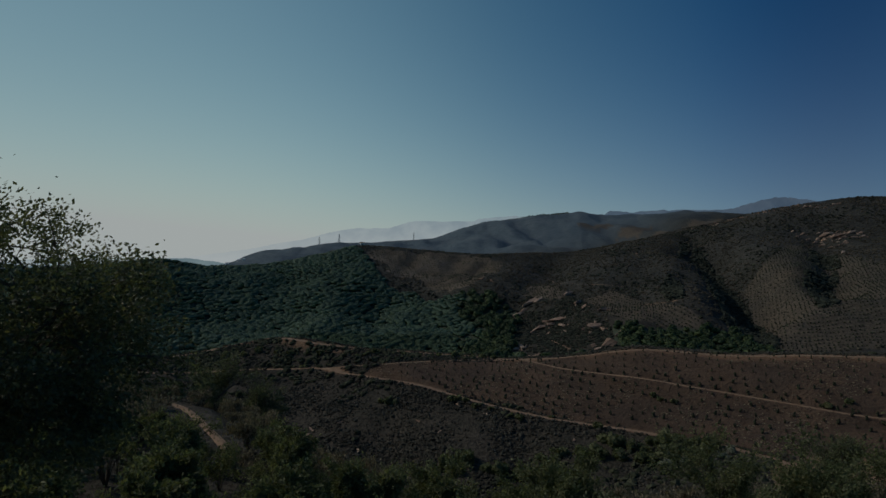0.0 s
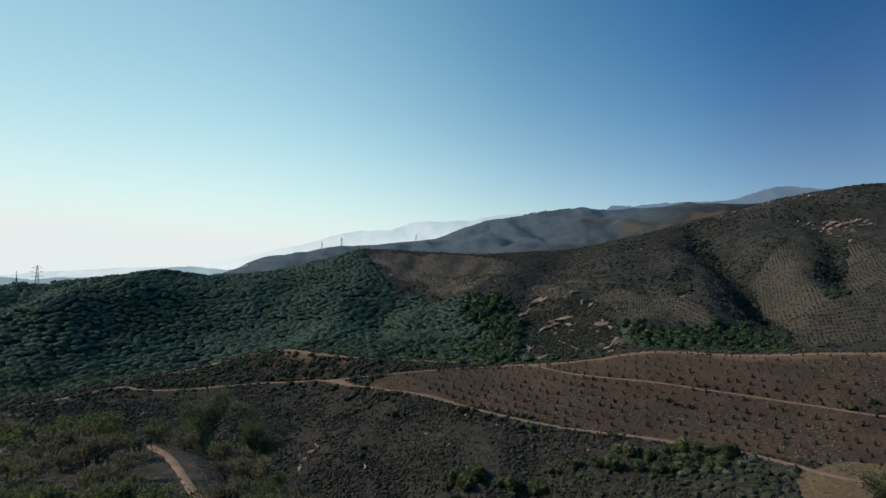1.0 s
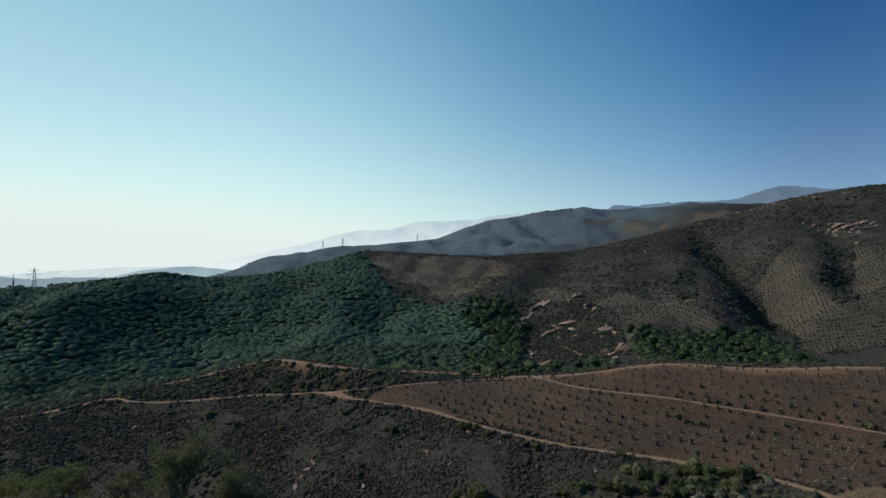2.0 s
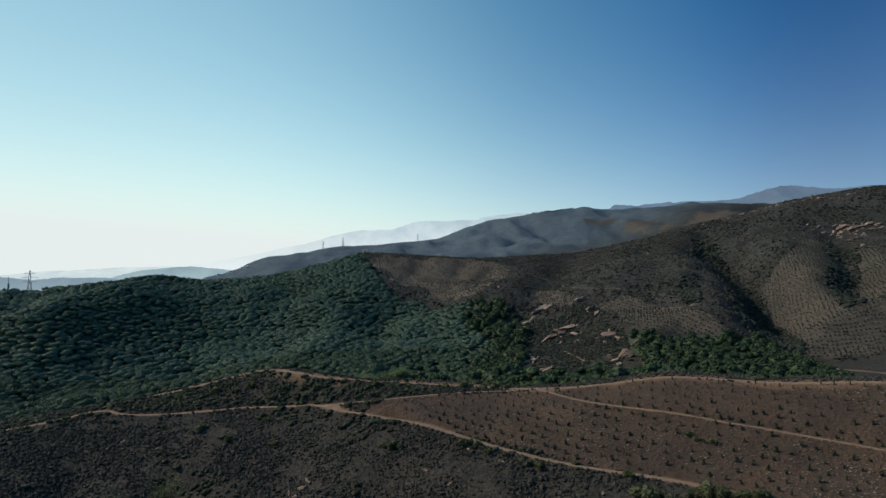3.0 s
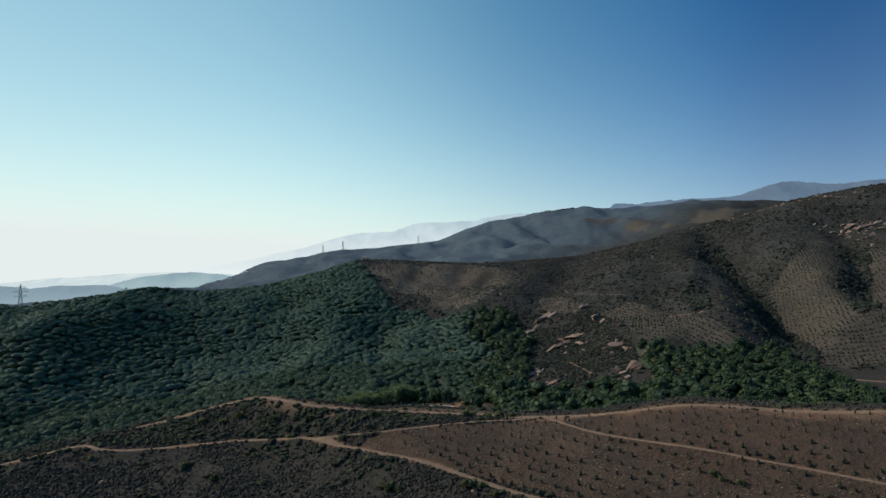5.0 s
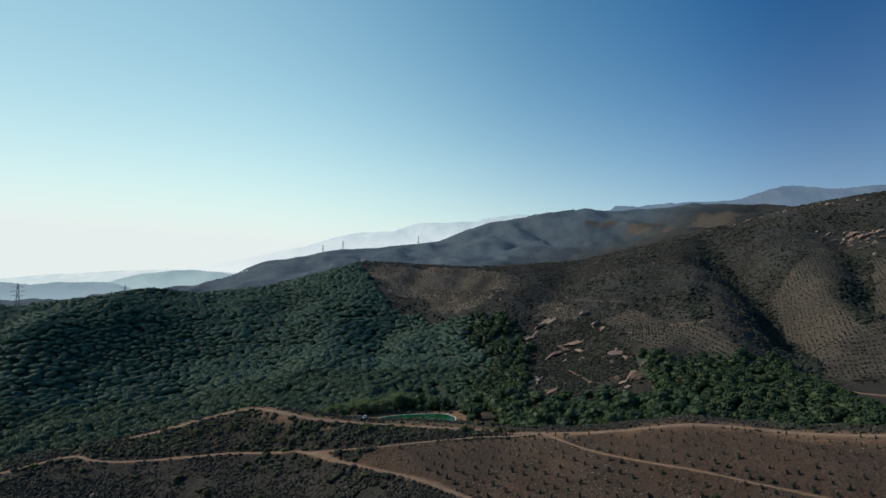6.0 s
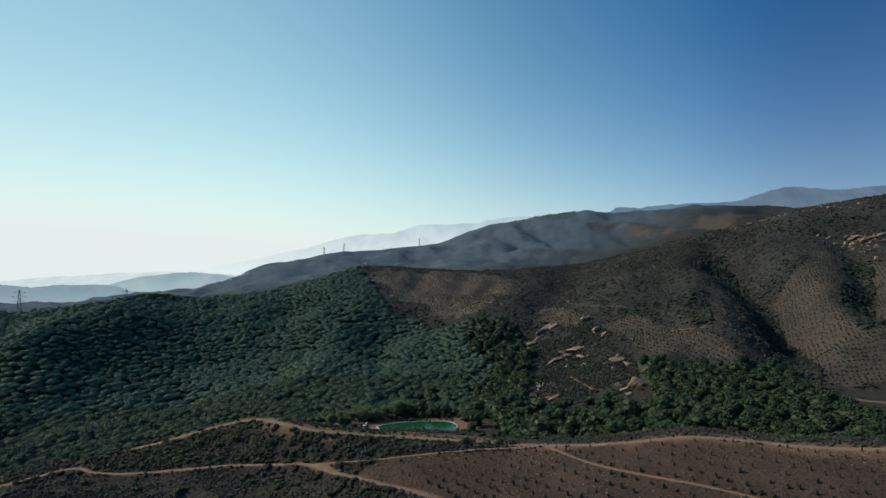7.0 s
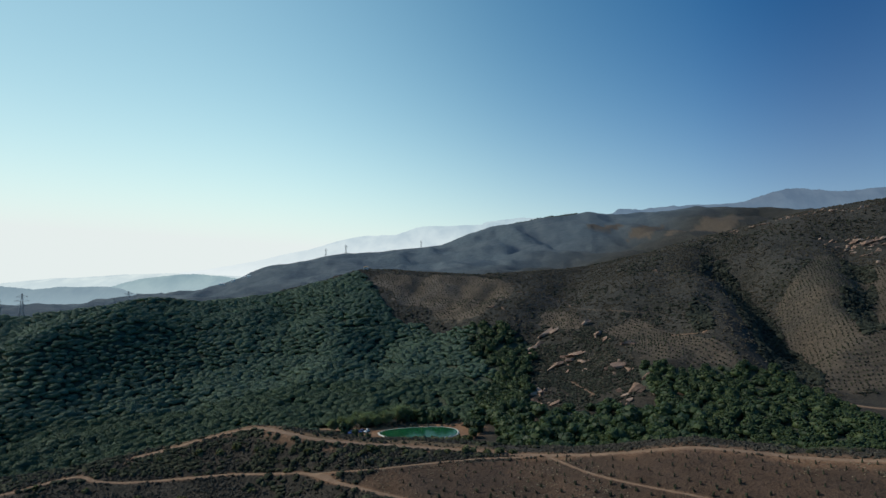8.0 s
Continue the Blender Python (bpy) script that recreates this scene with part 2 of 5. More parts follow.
def line_tables():
    rs, zs = [np.zeros(len(TURNS))], [np.full(len(TURNS), 95.5)]
    for k, row in enumerate(LAND):
        p = np.array(row, float)
        a, r = np.arctan2(p[:, 0] - HUB[0], p[:, 1] - HUB[1]), np.hypot(p[:, 0] - HUB[0], p[:, 1] - HUB[1])
        order = np.argsort(a)
        a, r, z = a[order], r[order], p[order, 2]
        back = (r[0] + r[-1]) / 2, (z[0] + z[-1]) / 2
        a = np.r_[-np.pi, a[0] - 0.9, a, a[-1] + 0.9, np.pi]
        r, z = np.r_[back[0], r[0], r, r[-1], back[0]], np.r_[back[1], z[0], z, z[-1], back[1]]
        keep = np.argsort(a)
        rs.append(smooth(np.interp(TURNS, a[keep], r[keep]), 7))
        zs.append(smooth(np.interp(TURNS, a[keep], z[keep]), 7))
    rs.append(np.full(len(TURNS), 4950.0)), zs.append(np.full(len(TURNS), 30.0))
    rs, zs = np.array(rs), np.array(zs)
    for k in range(1, len(rs)):
        rs[k] = np.maximum(rs[k], rs[k - 1] + 4)
    d = np.diff(zs, axis=0) / np.diff(rs, axis=0)
    m = np.zeros_like(zs)
    same = d[:-1] * d[1:] > 0
    m[1:-1] = np.where(same, 2 * d[:-1] * d[1:] / np.where(same, d[:-1] + d[1:], 1), 0)
    m[0] = 0
    return rs, zs, m


LINE_R, LINE_Z, LINE_M = line_tables()
LATTICE = np.random.RandomState(7).rand(256, 256)


def value_noise(x, y):
    xi, yi = np.floor(x).astype(int), np.floor(y).astype(int)
    fx, fy = x - xi, y - yi
    fx, fy = fx * fx * (3 - 2 * fx), fy * fy * (3 - 2 * fy)
    a, b = LATTICE[xi % 256, yi % 256], LATTICE[(xi + 1) % 256, yi % 256]
    c, e = LATTICE[xi % 256, (yi + 1) % 256], LATTICE[(xi + 1) % 256, (yi + 1) % 256]
    return (a + (b - a) * fx) * (1 - fy) + (c + (e - c) * fx) * fy - 0.5


def fbm(x, y, size, octaves=4, gain=0.5):
    out, amp = 0, 1.0
    for o in range(octaves):
        out = out + amp * value_noise(x / size + 17.3 * o, y / size + 9.1 * o)
        size, amp = size * 0.47, amp * gain
    return out


def between(v, a, b):
    s = np.clip((v - a) / (b - a), 0, 1)
    return s * s * (3 - 2 * s)


def from_segment(x, y, pts):
    """Distance from a polyline in plan, and how far along it (0 to 1)."""
    best, along = np.full(np.shape(x), 1e9), np.zeros(np.shape(x))
    n = len(pts) - 1
    for i in range(n):
        (ax, ay), (bx, by) = pts[i][:2], pts[i + 1][:2]
        s = np.clip(((x - ax) * (bx - ax) + (y - ay) * (by - ay)) / ((bx - ax) ** 2 + (by - ay) ** 2), 0, 1)
        d = np.hypot(x - ax - s * (bx - ax), y - ay - s * (by - ay))
        near = d < best
        best, along = np.where(near, d, best), np.where(near, (i + s) / n, along)
    return best, along


GULLIES = [  # plan line, half width, depth (negative: a spur)
    ([(338, 773), (325, 718), (308, 634), (292, 574), (275, 510), (233, 413)], 30, 32),
    ([(258, 651), (231, 567), (208, 488), (204, 461), (195, 419)], 24, -10),
    ([(380, 655), (324, 558), (271, 481), (230, 406)], 26, -7),
    ([(479, 775), (404, 616), (354, 535), (320, 472)], 19, 15),
    ([(256, 617), (229, 562), (204, 517)], 13, 8),
    ([(359, 842), (305, 742), (258, 662)], 20, 10),
    ([(253, 772), (212, 642), (199, 589)], 22, 7),
    ([(158, 810), (138, 738), (81, 571), (54, 544)], 22, 9),
    ([(-20, 799), (-33, 746), (-45, 699)], 10, 3.5),
    ([(32, 788), (11, 692), (6, 662)], 11, 3.5),
    ([(63, 754), (47, 721), (34, 657)], 9, 4),
    ([(-232, 690), (-210, 598), (-195, 524), (-186, 477)], 48, 3),
    ([(-269, 601), (-279, 525), (-295, 473), (-303, 450)], 30, -9),
    ([(-350, 565), (-344, 521), (-343, 483)], 24, 6),
    ([(-39, 679), (-49, 593), (-55, 507)], 28, 9),
    ([(-92, 725), (-89, 623), (-87, 544), (-86, 445)], 32, -4),
    ([(8, 633), (-3, 571), (-11, 502)], 20, 6),
    ([(-163, 705), (-152, 593), (-147, 539)], 22, 5),
    ([(-85, 205), (-78, 180), (-72, 150)], 9, 4),
    ([(-20, 190), (-12, 165), (-6, 140)], 9, 3),
    ([(-120, 212), (-110, 180), (-98, 150)], 8, 3.5),
    ([(28, 172), (24, 150), (20, 130)], 8, 3),
    ([(620, 2000), (520, 2500), (420, 3050)], 120, 39),
    ([(1100, 2200), (980, 2700), (880, 3250)], 130, 46),
    ([(190, 2000), (75, 2450), (30, 2850)], 100, 29),
    ([(350, 2100), (250, 2600), (200, 2950)], 70, 26),
    ([(-230, 2000), (-290, 2350), (-320, 2650)], 90, 26),
    ([(-60, 2100), (-130, 2500), (-130, 2860)], 60, 21),
    ([(760, 2200), (690, 2700), (640, 3250)], 70, 26),
    ([(480, 2300), (390, 2700), (330, 3080)], 50, 20),
    ([(1600, 2400), (1550, 2900), (1570, 3400)], 130, 39),
]


def land(x, y):
    """Height of the bare land, without roadbeds."""
    x, y = np.asarray(x, float), np.asarray(y, float)
    a, r = np.arctan2(x - HUB[0], y - HUB[1]), np.hypot(x - HUB[0], y - HUB[1])
    fa = np.clip((a + np.pi) / (TURNS[1] - TURNS[0]), 0, len(TURNS) - 1.001)
    ia = fa.astype(int)
    fa = fa - ia
    rk = [LINE_R[k][ia] * (1 - fa) + LINE_R[k][ia + 1] * fa for k in range(len(LINE_R))]
    zk = [LINE_Z[k][ia] * (1 - fa) + LINE_Z[k][ia + 1] * fa for k in range(len(LINE_R))]
    mk = [LINE_M[k][ia] * (1 - fa) + LINE_M[k][ia + 1] * fa for k in range(len(LINE_R))]
    z = np.full(x.shape, 30.0)
    for k in range(len(LINE_R) - 1):
        inside = (r >= rk[k]) & (r < rk[k + 1])
        w = rk[k + 1] - rk[k]
        s = np.clip((r - rk[k]) / w, 0, 1)
        s2, s3 = s * s, s * s * s
        h = (2 * s3 - 3 * s2 + 1) * zk[k] + (s3 - 2 * s2 + s) * w * mk[k] + (3 * s2 - 2 * s3) * zk[k + 1] + (s3 - s2) * w * mk[k + 1]
        z = np.where(inside, h, z)
    for pts, wide, deep in GULLIES:
        d, s = from_segment(x, y, pts)
        z = z - deep * np.exp(-(d / wide) ** 2) * np.minimum(1, 4 * np.minimum(s, 1 - s) + 0.1)
    near, mid, far = between(r, 5, 60), between(r, 330, 460), between(r, 900, 1500)
    flat = np.exp(-((x + 15) ** 2 / 38 ** 2 + (y - 384) ** 2 / 30 ** 2) ** 2)  # the pond's terrace
    rough = 0.5 * near * fbm(x, y, 14, 4) + 1.6 * near * (1 - 0.6 * between(r, 150, 200) * (1 - mid)) * fbm(x + 50, y, 38, 3)
    rough = rough + mid * (9 * fbm(x, y + 31, 95, 5) - 5 * np.abs(fbm(x + 70, y, 60, 3))) + far * (44 * fbm(x + 9, y, 420, 5, 0.55) - 48 * np.abs(fbm(x, y + 77, 330, 4, 0.55)))
    crest = np.exp(-((r - rk[6]) / 14) ** 2) + np.exp(-((r - rk[5]) / 9) ** 2) + np.exp(-((r - rk[12]) / 30) ** 2) + np.exp(-((r - rk[14]) / 130) ** 2)
    z = z + rough * (1 - 0.75 * np.minimum(1, crest)) * (1 - flat)
    return z * (1 - flat) + 42.0 * flat


# ---- ground, roads, distance ----
def link_mesh(name, verts, faces, mat, parent=None, label="", smooth_faces=False):
    me = bpy.data.meshes.new(name)
    verts = np.asarray(verts, np.float32)
    me.vertices.add(len(verts))
    me.vertices.foreach_set("co", verts.ravel())
    faces = np.asarray(faces, np.int32)
    k = faces.shape[1]
    me.loops.add(faces.size)
    me.loops.foreach_set("vertex_index", faces.ravel())
    me.polygons.add(len(faces))
    me.polygons.foreach_set("loop_start", np.arange(0, faces.size, k, dtype=np.int32))
    me.polygons.foreach_set("loop_total", np.full(len(faces), k, np.int32))
    me.polygons.foreach_set("use_smooth", np.full(len(faces), smooth_faces))
    me.update(calc_edges=True)
    me.materials.append(mat)
    ob = new(name, me)
    if parent is not None:
        ob.parent = parent
    return tagged(ob, label)


def grid_faces(rows, cols):
    i = np.arange(rows - 1)[:, None] * cols + np.arange(cols - 1)[None, :]
    return np.stack([i, i + 1, i + cols + 1, i + cols], -1).reshape(-1, 4)


def run(pts, step):
    """A smooth line through plan points, sampled at even steps."""
    p = np.array(pts, float)[:, :2]
    q = np.vstack([2 * p[0] - p[1], p, 2 * p[-1] - p[-2]])
    out = []
    for i in range(len(p) - 1):
        a, b, c, d = q[i:i + 4]
        n = max(2, int(np.hypot(*(c - b)) / step))
        s = np.linspace(0, 1, n, endpoint=False)[:, None]
        out.append(0.5 * (2 * b + (c - a) * s + (2 * a - 5 * b + 4 * c - d) * s ** 2 + (3 * b - a - 3 * c + d) * s ** 3))
    return np.vstack(out + [p[-1:]])


ROADS = {  # plan line, half width in metres
    "lower": ([(-48, 229.5), (-27, 215), (-6.6, 201.5), (5.5, 192), (18, 182), (32, 173), (42, 168), (55, 162), (66, 153.5),
               (76, 145), (82, 136), (86, 126), (93, 119), (110, 110), (135, 102)], 1.2),
    "bench": ([(-190, 222), (-172, 226), (-152, 230), (-136, 238), (-127, 240), (-120, 236), (-107, 234.5), (-91, 235),
               (-74, 234.5), (-60, 232), (-48, 229.5)], 1.05),
    "upper": ([(-50, 230), (-43, 227), (-22, 222), (2, 224), (14, 226), (30, 226)], 0.65),
    "crest": ([(-112, 250), (-100, 255), (-85, 258), (-70, 257), (-56, 247.5), (-41, 241.5), (-18, 238.5), (8, 234), (22, 230.5),
               (34, 226.5), (52, 218), (64, 212), (75, 208), (82, 206), (97, 200), (112, 191), (135, 179), (170, 162)], 1.7),
    "terrace": ([(34, 225), (44, 208), (59.5, 193.5), (80, 179), (92, 171), (102, 163.5), (111, 156), (120, 150), (150, 135)], 0.65),
    "footpath": ([(-31, 50), (-27.3, 45), (-24.3, 40), (-21.5, 35), (-19.2, 31.2), (-16.9, 27.2), (-16.2, 26)], 0.45),
    "rock_track": ([(76, 482), (87, 471), (91, 454), (95, 436), (97, 424)], 0.8),
    "hill_track": ([(66, 704), (86, 702), (108, 703), (126, 699), (132, 684), (128, 650), (128, 618), (142, 593), (157, 575), (179, 566)], 0.55),
    "knob_track": ([(174, 503), (180, 497), (186, 490), (190, 482), (196, 487)], 0.8),
    "valley_track": ([(205, 420), (218, 396), (230, 383), (245, 368), (280, 350)], 1.7),
    "ranch_track": ([(-120, 400), (-90, 398), (-66, 396), (-46, 393)], 1.8),
}
LINES = {k: run(p, 1.5) for k, (p, w) in ROADS.items()}


def bed(name):
    p = LINES[name]
    z = land(p[:, 0], p[:, 1])
    n = min(15, len(z) // 2 * 2 - 1)
    return np.convolve(np.pad(z, n // 2, mode="edge"), np.hanning(n + 2)[1:-1] / np.hanning(n + 2)[1:-1].sum(), mode="valid")


BEDS = {k: bed(k) for k in LINES}


def height(x, y):
    """The finished ground: the land with roadbeds cut into it."""
    x, y = np.asarray(x, float), np.asarray(y, float)
    z = land(x, y)
    for k, p in LINES.items():
        w = ROADS[k][1]
        box = (x > p[:, 0].min() - 9) & (x < p[:, 0].max() + 9) & (y > p[:, 1].min() - 9) & (y < p[:, 1].max() + 9)
        idx = np.nonzero(box)[0]
        for part_idx in np.array_split(idx, max(1, len(idx) // 20000)):
            if not len(part_idx):
                continue
            d = np.hypot(x[part_idx, None] - p[None, :, 0], y[part_idx, None] - p[None, :, 1])
            j = d.argmin(1)
            f = 1 - between(d[np.arange(len(j)), j], w * 1.1, w * 1.1 + 3.2)
            z[part_idx] = z[part_idx] * (1 - f) + BEDS[k][j] * f
    return z


def inside(x, y, poly):
    p, hit = np.array(poly, float), np.zeros(np.shape(x), bool)
    for (ax, ay), (bx, by) in zip(p, np.roll(p, -1, 0)):
        if ay == by:
            continue
        hit ^= ((ay > y) != (by > y)) & (x < (bx - ax) * (y - ay) / (by - ay) + ax)
    return hit


ORCHARD = [(-30, 216), (-20, 221), (5, 223), (33, 224), (52, 217), (76, 206), (112, 190), (170, 161), (165, 112), (120, 120),
           (90, 132), (78, 146), (67, 155), (55, 164), (42, 170), (20, 184), (5, 195), (-8, 204)]
STRAW = [(70, 108), (95, 92), (150, 80), (165, 110), (120, 125), (92, 134), (80, 128)]
FIELDS = [
    [(-81, 754), (-77, 779), (-44, 781), (-10, 789), (34, 788), (78, 751), (82, 722), (54, 656), (45, 631), (34, 611), (8, 629), (-6, 639),
     (-15, 672), (-27, 694), (-51, 692), (-60, 726)],
    [(87, 607), (105, 654), (117, 629), (128, 580), (118, 555), (102, 552), (95, 577), (88, 595)],
    [(124, 522), (137, 546), (148, 545), (165, 560), (168, 546), (170, 524), (179, 501), (185, 473), (192, 460), (194, 447), (200, 437), (202, 429),
     (188, 427), (172, 431), (154, 434), (143, 447), (132, 459), (133, 476), (142, 492), (135, 513)],
    [(415, 718), (435, 711), (447, 674), (440, 600), (420, 450), (330, 405), (270, 404), (242, 406), (235, 424), (268, 500), (283, 548), (303, 586),
     (316, 621), (334, 637), (345, 641), (368, 662)],
]
STRIPS = [  # dark brush left standing between the benches of the last field
    [(354, 579), (415, 628), (392, 585), (345, 545), (331, 544)], [(331, 536), (369, 565), (354, 533), (318, 470), (301, 470), (315, 501)],
    [(435, 708), (446, 672), (424, 634), (402, 655)]]
RAVINE = [(336, 773), (328, 718), (311, 634), (295, 574), (278, 510), (238, 413), (214, 418), (222, 460), (240, 510), (256, 565), (276, 632), (302, 720), (322, 773)]
FOLDS = [[(219, 572), (226, 556), (198, 480), (189, 494), (199, 536)], [(318, 797), (349, 825), (313, 760), (289, 729)]]
VERGE = [(-112, 251), (-85, 259), (-70, 258), (-56, 249), (-41, 243), (-18, 240), (8, 235.5), (22, 232), (22, 237), (0, 246), (-30, 254), (-60, 265), (-90, 268), (-112, 260)]
CLEARINGS = [[(600, 2690), (690, 2670), (790, 2765), (770, 2810), (640, 2760)], [(720, 2530), (800, 2450), (1000, 2860), (900, 2810)],
             [(790, 2330), (1090, 2710), (1240, 2880), (1340, 2820), (1170, 2550), (960, 2290)]]
GROVE = [(-430, 420), (-445, 560), (-340, 578), (-296, 612), (-262, 670), (-222, 740), (-150, 772), (-104, 784), (-80, 738), (-50, 652),
         (-8, 612), (28, 594), (70, 560), (77, 543), (62, 500), (56, 430), (62, 402), (94, 403), (121, 402), (129, 440), (150, 428),
         (190, 431), (222, 420), (214, 396), (222, 376), (218, 330), (240, 290), (160, 262), (90, 285), (52, 330), (28, 352), (32, 400), (0, 414), (-22, 420),
         (-60, 414), (-75, 388), (-120, 372), (-200, 340), (-330, 330)]


def build_ground():
    a = np.radians(np.r_[np.arange(-180, -48, 6.0), np.arange(-48, 48, 0.22), np.arange(48, 180.1, 6.0)])
    a[0], a[-1] = -np.pi, np.pi
    r = np.r_[0.002, np.arange(3, 120, 1.3), np.arange(120, 290, 0.9), np.arange(290, 900, 2.6), 900 * (4900 / 900) ** np.linspace(0, 1, 110)]
    aa, rr = np.meshgrid(a, r)
    x, y = (HUB[0] + rr * np.sin(aa)).ravel(), (HUB[1] + rr * np.cos(aa)).ravel()
    z = height(x, y)
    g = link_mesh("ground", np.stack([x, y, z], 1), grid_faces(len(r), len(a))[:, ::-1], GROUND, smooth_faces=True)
    tagged(g, "dry brown hillsides of scrub and bare soil", "ground", kind="structure")
    rag = fbm(x, y, 9, 3) * 5
    soil = inside(x + rag * 0.4, y + rag * 0.4, ORCHARD).astype(float)
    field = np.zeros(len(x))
    # ragged paler patches put the haze into this field's colour
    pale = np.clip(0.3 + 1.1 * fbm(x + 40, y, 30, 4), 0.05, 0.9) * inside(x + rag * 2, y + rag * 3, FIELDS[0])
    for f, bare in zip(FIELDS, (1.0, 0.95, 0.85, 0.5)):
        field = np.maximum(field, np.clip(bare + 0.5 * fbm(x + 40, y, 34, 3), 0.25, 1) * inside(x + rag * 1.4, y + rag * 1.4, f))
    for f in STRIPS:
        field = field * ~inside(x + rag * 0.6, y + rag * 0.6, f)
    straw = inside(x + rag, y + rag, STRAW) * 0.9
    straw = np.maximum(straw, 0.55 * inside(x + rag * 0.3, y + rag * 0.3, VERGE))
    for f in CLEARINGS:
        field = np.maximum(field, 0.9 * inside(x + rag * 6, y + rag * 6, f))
    clay = np.zeros(len(x))
    for k, p in LINES.items():
        if k in ("footpath", "hill_track"):
            continue
        w = ROADS[k][1]
        box = np.nonzero((x > p[:, 0].min() - 9) & (x < p[:, 0].max() + 9) & (y > p[:, 1].min() - 9) & (y < p[:, 1].max() + 9))[0]
        for i in np.array_split(box, max(1, len(box) // 20000)):
            if len(i):
                d = np.hypot(x[i, None] - p[None, :, 0], y[i, None] - p[None, :, 1]).min(1)
                clay[i] = np.maximum(clay[i], 0.8 * (1 - between(d + rag[i] * min(0.35, w * 0.2), w, w * 1.9)))
                if k == "crest":  # graded earth spread along both sides
                    clay[i] = np.maximum(clay[i], 0.55 * (1 - between(d + rag[i] * 0.8, w * 1.3, w * 3.4)))
    pond = np.hypot((x + 15) / 44, (y - 389) / 31)
    clay = np.maximum(clay, 1 - between(pond + rag * 0.03, 0.8, 1.0))
    # the far ridges' painted haze grows with distance, later towards the right
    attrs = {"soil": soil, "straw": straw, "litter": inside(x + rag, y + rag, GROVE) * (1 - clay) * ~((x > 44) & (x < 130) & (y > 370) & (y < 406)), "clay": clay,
             "distance_cover": between(np.hypot(x, y), 380, 620), "haze_blue": between(np.hypot(x, y) - 1.6 * np.clip(x, 0, None), 1000, 1900), "field": field, "hazed_field": pale}
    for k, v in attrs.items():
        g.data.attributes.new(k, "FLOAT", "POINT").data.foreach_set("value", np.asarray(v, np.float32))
    return g


ground = build_ground()


def build_road(key, label):
    p, w = LINES[key], ROADS[key][1]
    t = np.gradient(p, axis=0)
    t /= np.hypot(t[:, 0], t[:, 1])[:, None]
    side = np.stack([t[:, 1], -t[:, 0]], 1)
    k = np.arange(len(p))
    left, right = w * (1 + 0.5 * fbm(k * 0.4, k * 0 + 3, 3, 3)), w * (1 + 0.5 * fbm(k * 0.4, k * 0 + 80, 3, 3))
    cols = []
    for f in np.linspace(-1, 1, 7):
        off = np.where(f < 0, left, right) * f
        q = p + side * off[:, None]
        z = height(q[:, 0], q[:, 1]) + 0.14 - 0.05 * (abs(abs(f) - 0.5) < 0.2) - 0.22 * (abs(f) > 0.9)
        cols.append(np.column_stack([q, z]))
    v = np.stack(cols, 1).reshape(-1, 3)
    ob = link_mesh("dirt_road", v, grid_faces(len(p), 7)[:, ::-1], DIRT, smooth_faces=True)
    return tagged(ob, label, "dirt road", kind="structure")


for key, label in (("lower", "pale packed dirt road below the young orchard"), ("bench", "narrow dirt road cut along the scrub slope"),
                   ("upper", "thin dirt track above the young orchard"), ("crest", "wide reddish dirt road on the ridge crest"),
                   ("terrace", "narrow dirt track through the young orchard"), ("footpath", "pale footpath through dry brush"),
                   ("rock_track", "short dirt track among boulders"), ("hill_track", "winding dirt track on the far slope"), ("knob_track", "short dirt bench cut under the brushy knob"),
                   ("valley_track", "dirt track beside the valley grove"), ("ranch_track", "dirt track leading to the pond")):
    build_road(key, label)


def far_ridge(name, crest, depth, mat, label, seed):
    """A range of far hills: a crest line with rough flanks, seen through thick air."""
    p = np.array(crest, float)
    n = 420
    s = np.linspace(0, 1, n)
    k = np.linspace(0, 1, len(p))
    x, y, z = (smooth(np.interp(s, k, p[:, i]), 9) if i == 2 else np.interp(s, k, p[:, i]) for i in range(3))
    z[:6], z[-6:] = z[6], z[-7]
    z = z + fbm(s * 90 + seed, s * 0 + seed, 4, 4) * 0.03 * (z - 20) + fbm(s * 420 + seed, s * 0, 2.5, 3, 0.7) * 0.003 * y.mean() ** 0.9 / 2
    rows = []
    for f in np.linspace(0, 1, 14):
        drop = f ** 1.3 + (fbm(s * 40 + seed, s * 0 + f * 6, 3, 3) * 0.25 * math.sin(math.pi * f))
        rows.append(np.column_stack([x, y - depth * f, z - (z - 10) * drop]))
    rows.insert(0, np.column_stack([x, y + depth * 0.5, z * 0 + 10]))
    ob = link_mesh(name, np.concatenate(rows), grid_faces(len(rows), n), mat, smooth_faces=True)
    return tagged(ob, label, "hills", kind="structure")


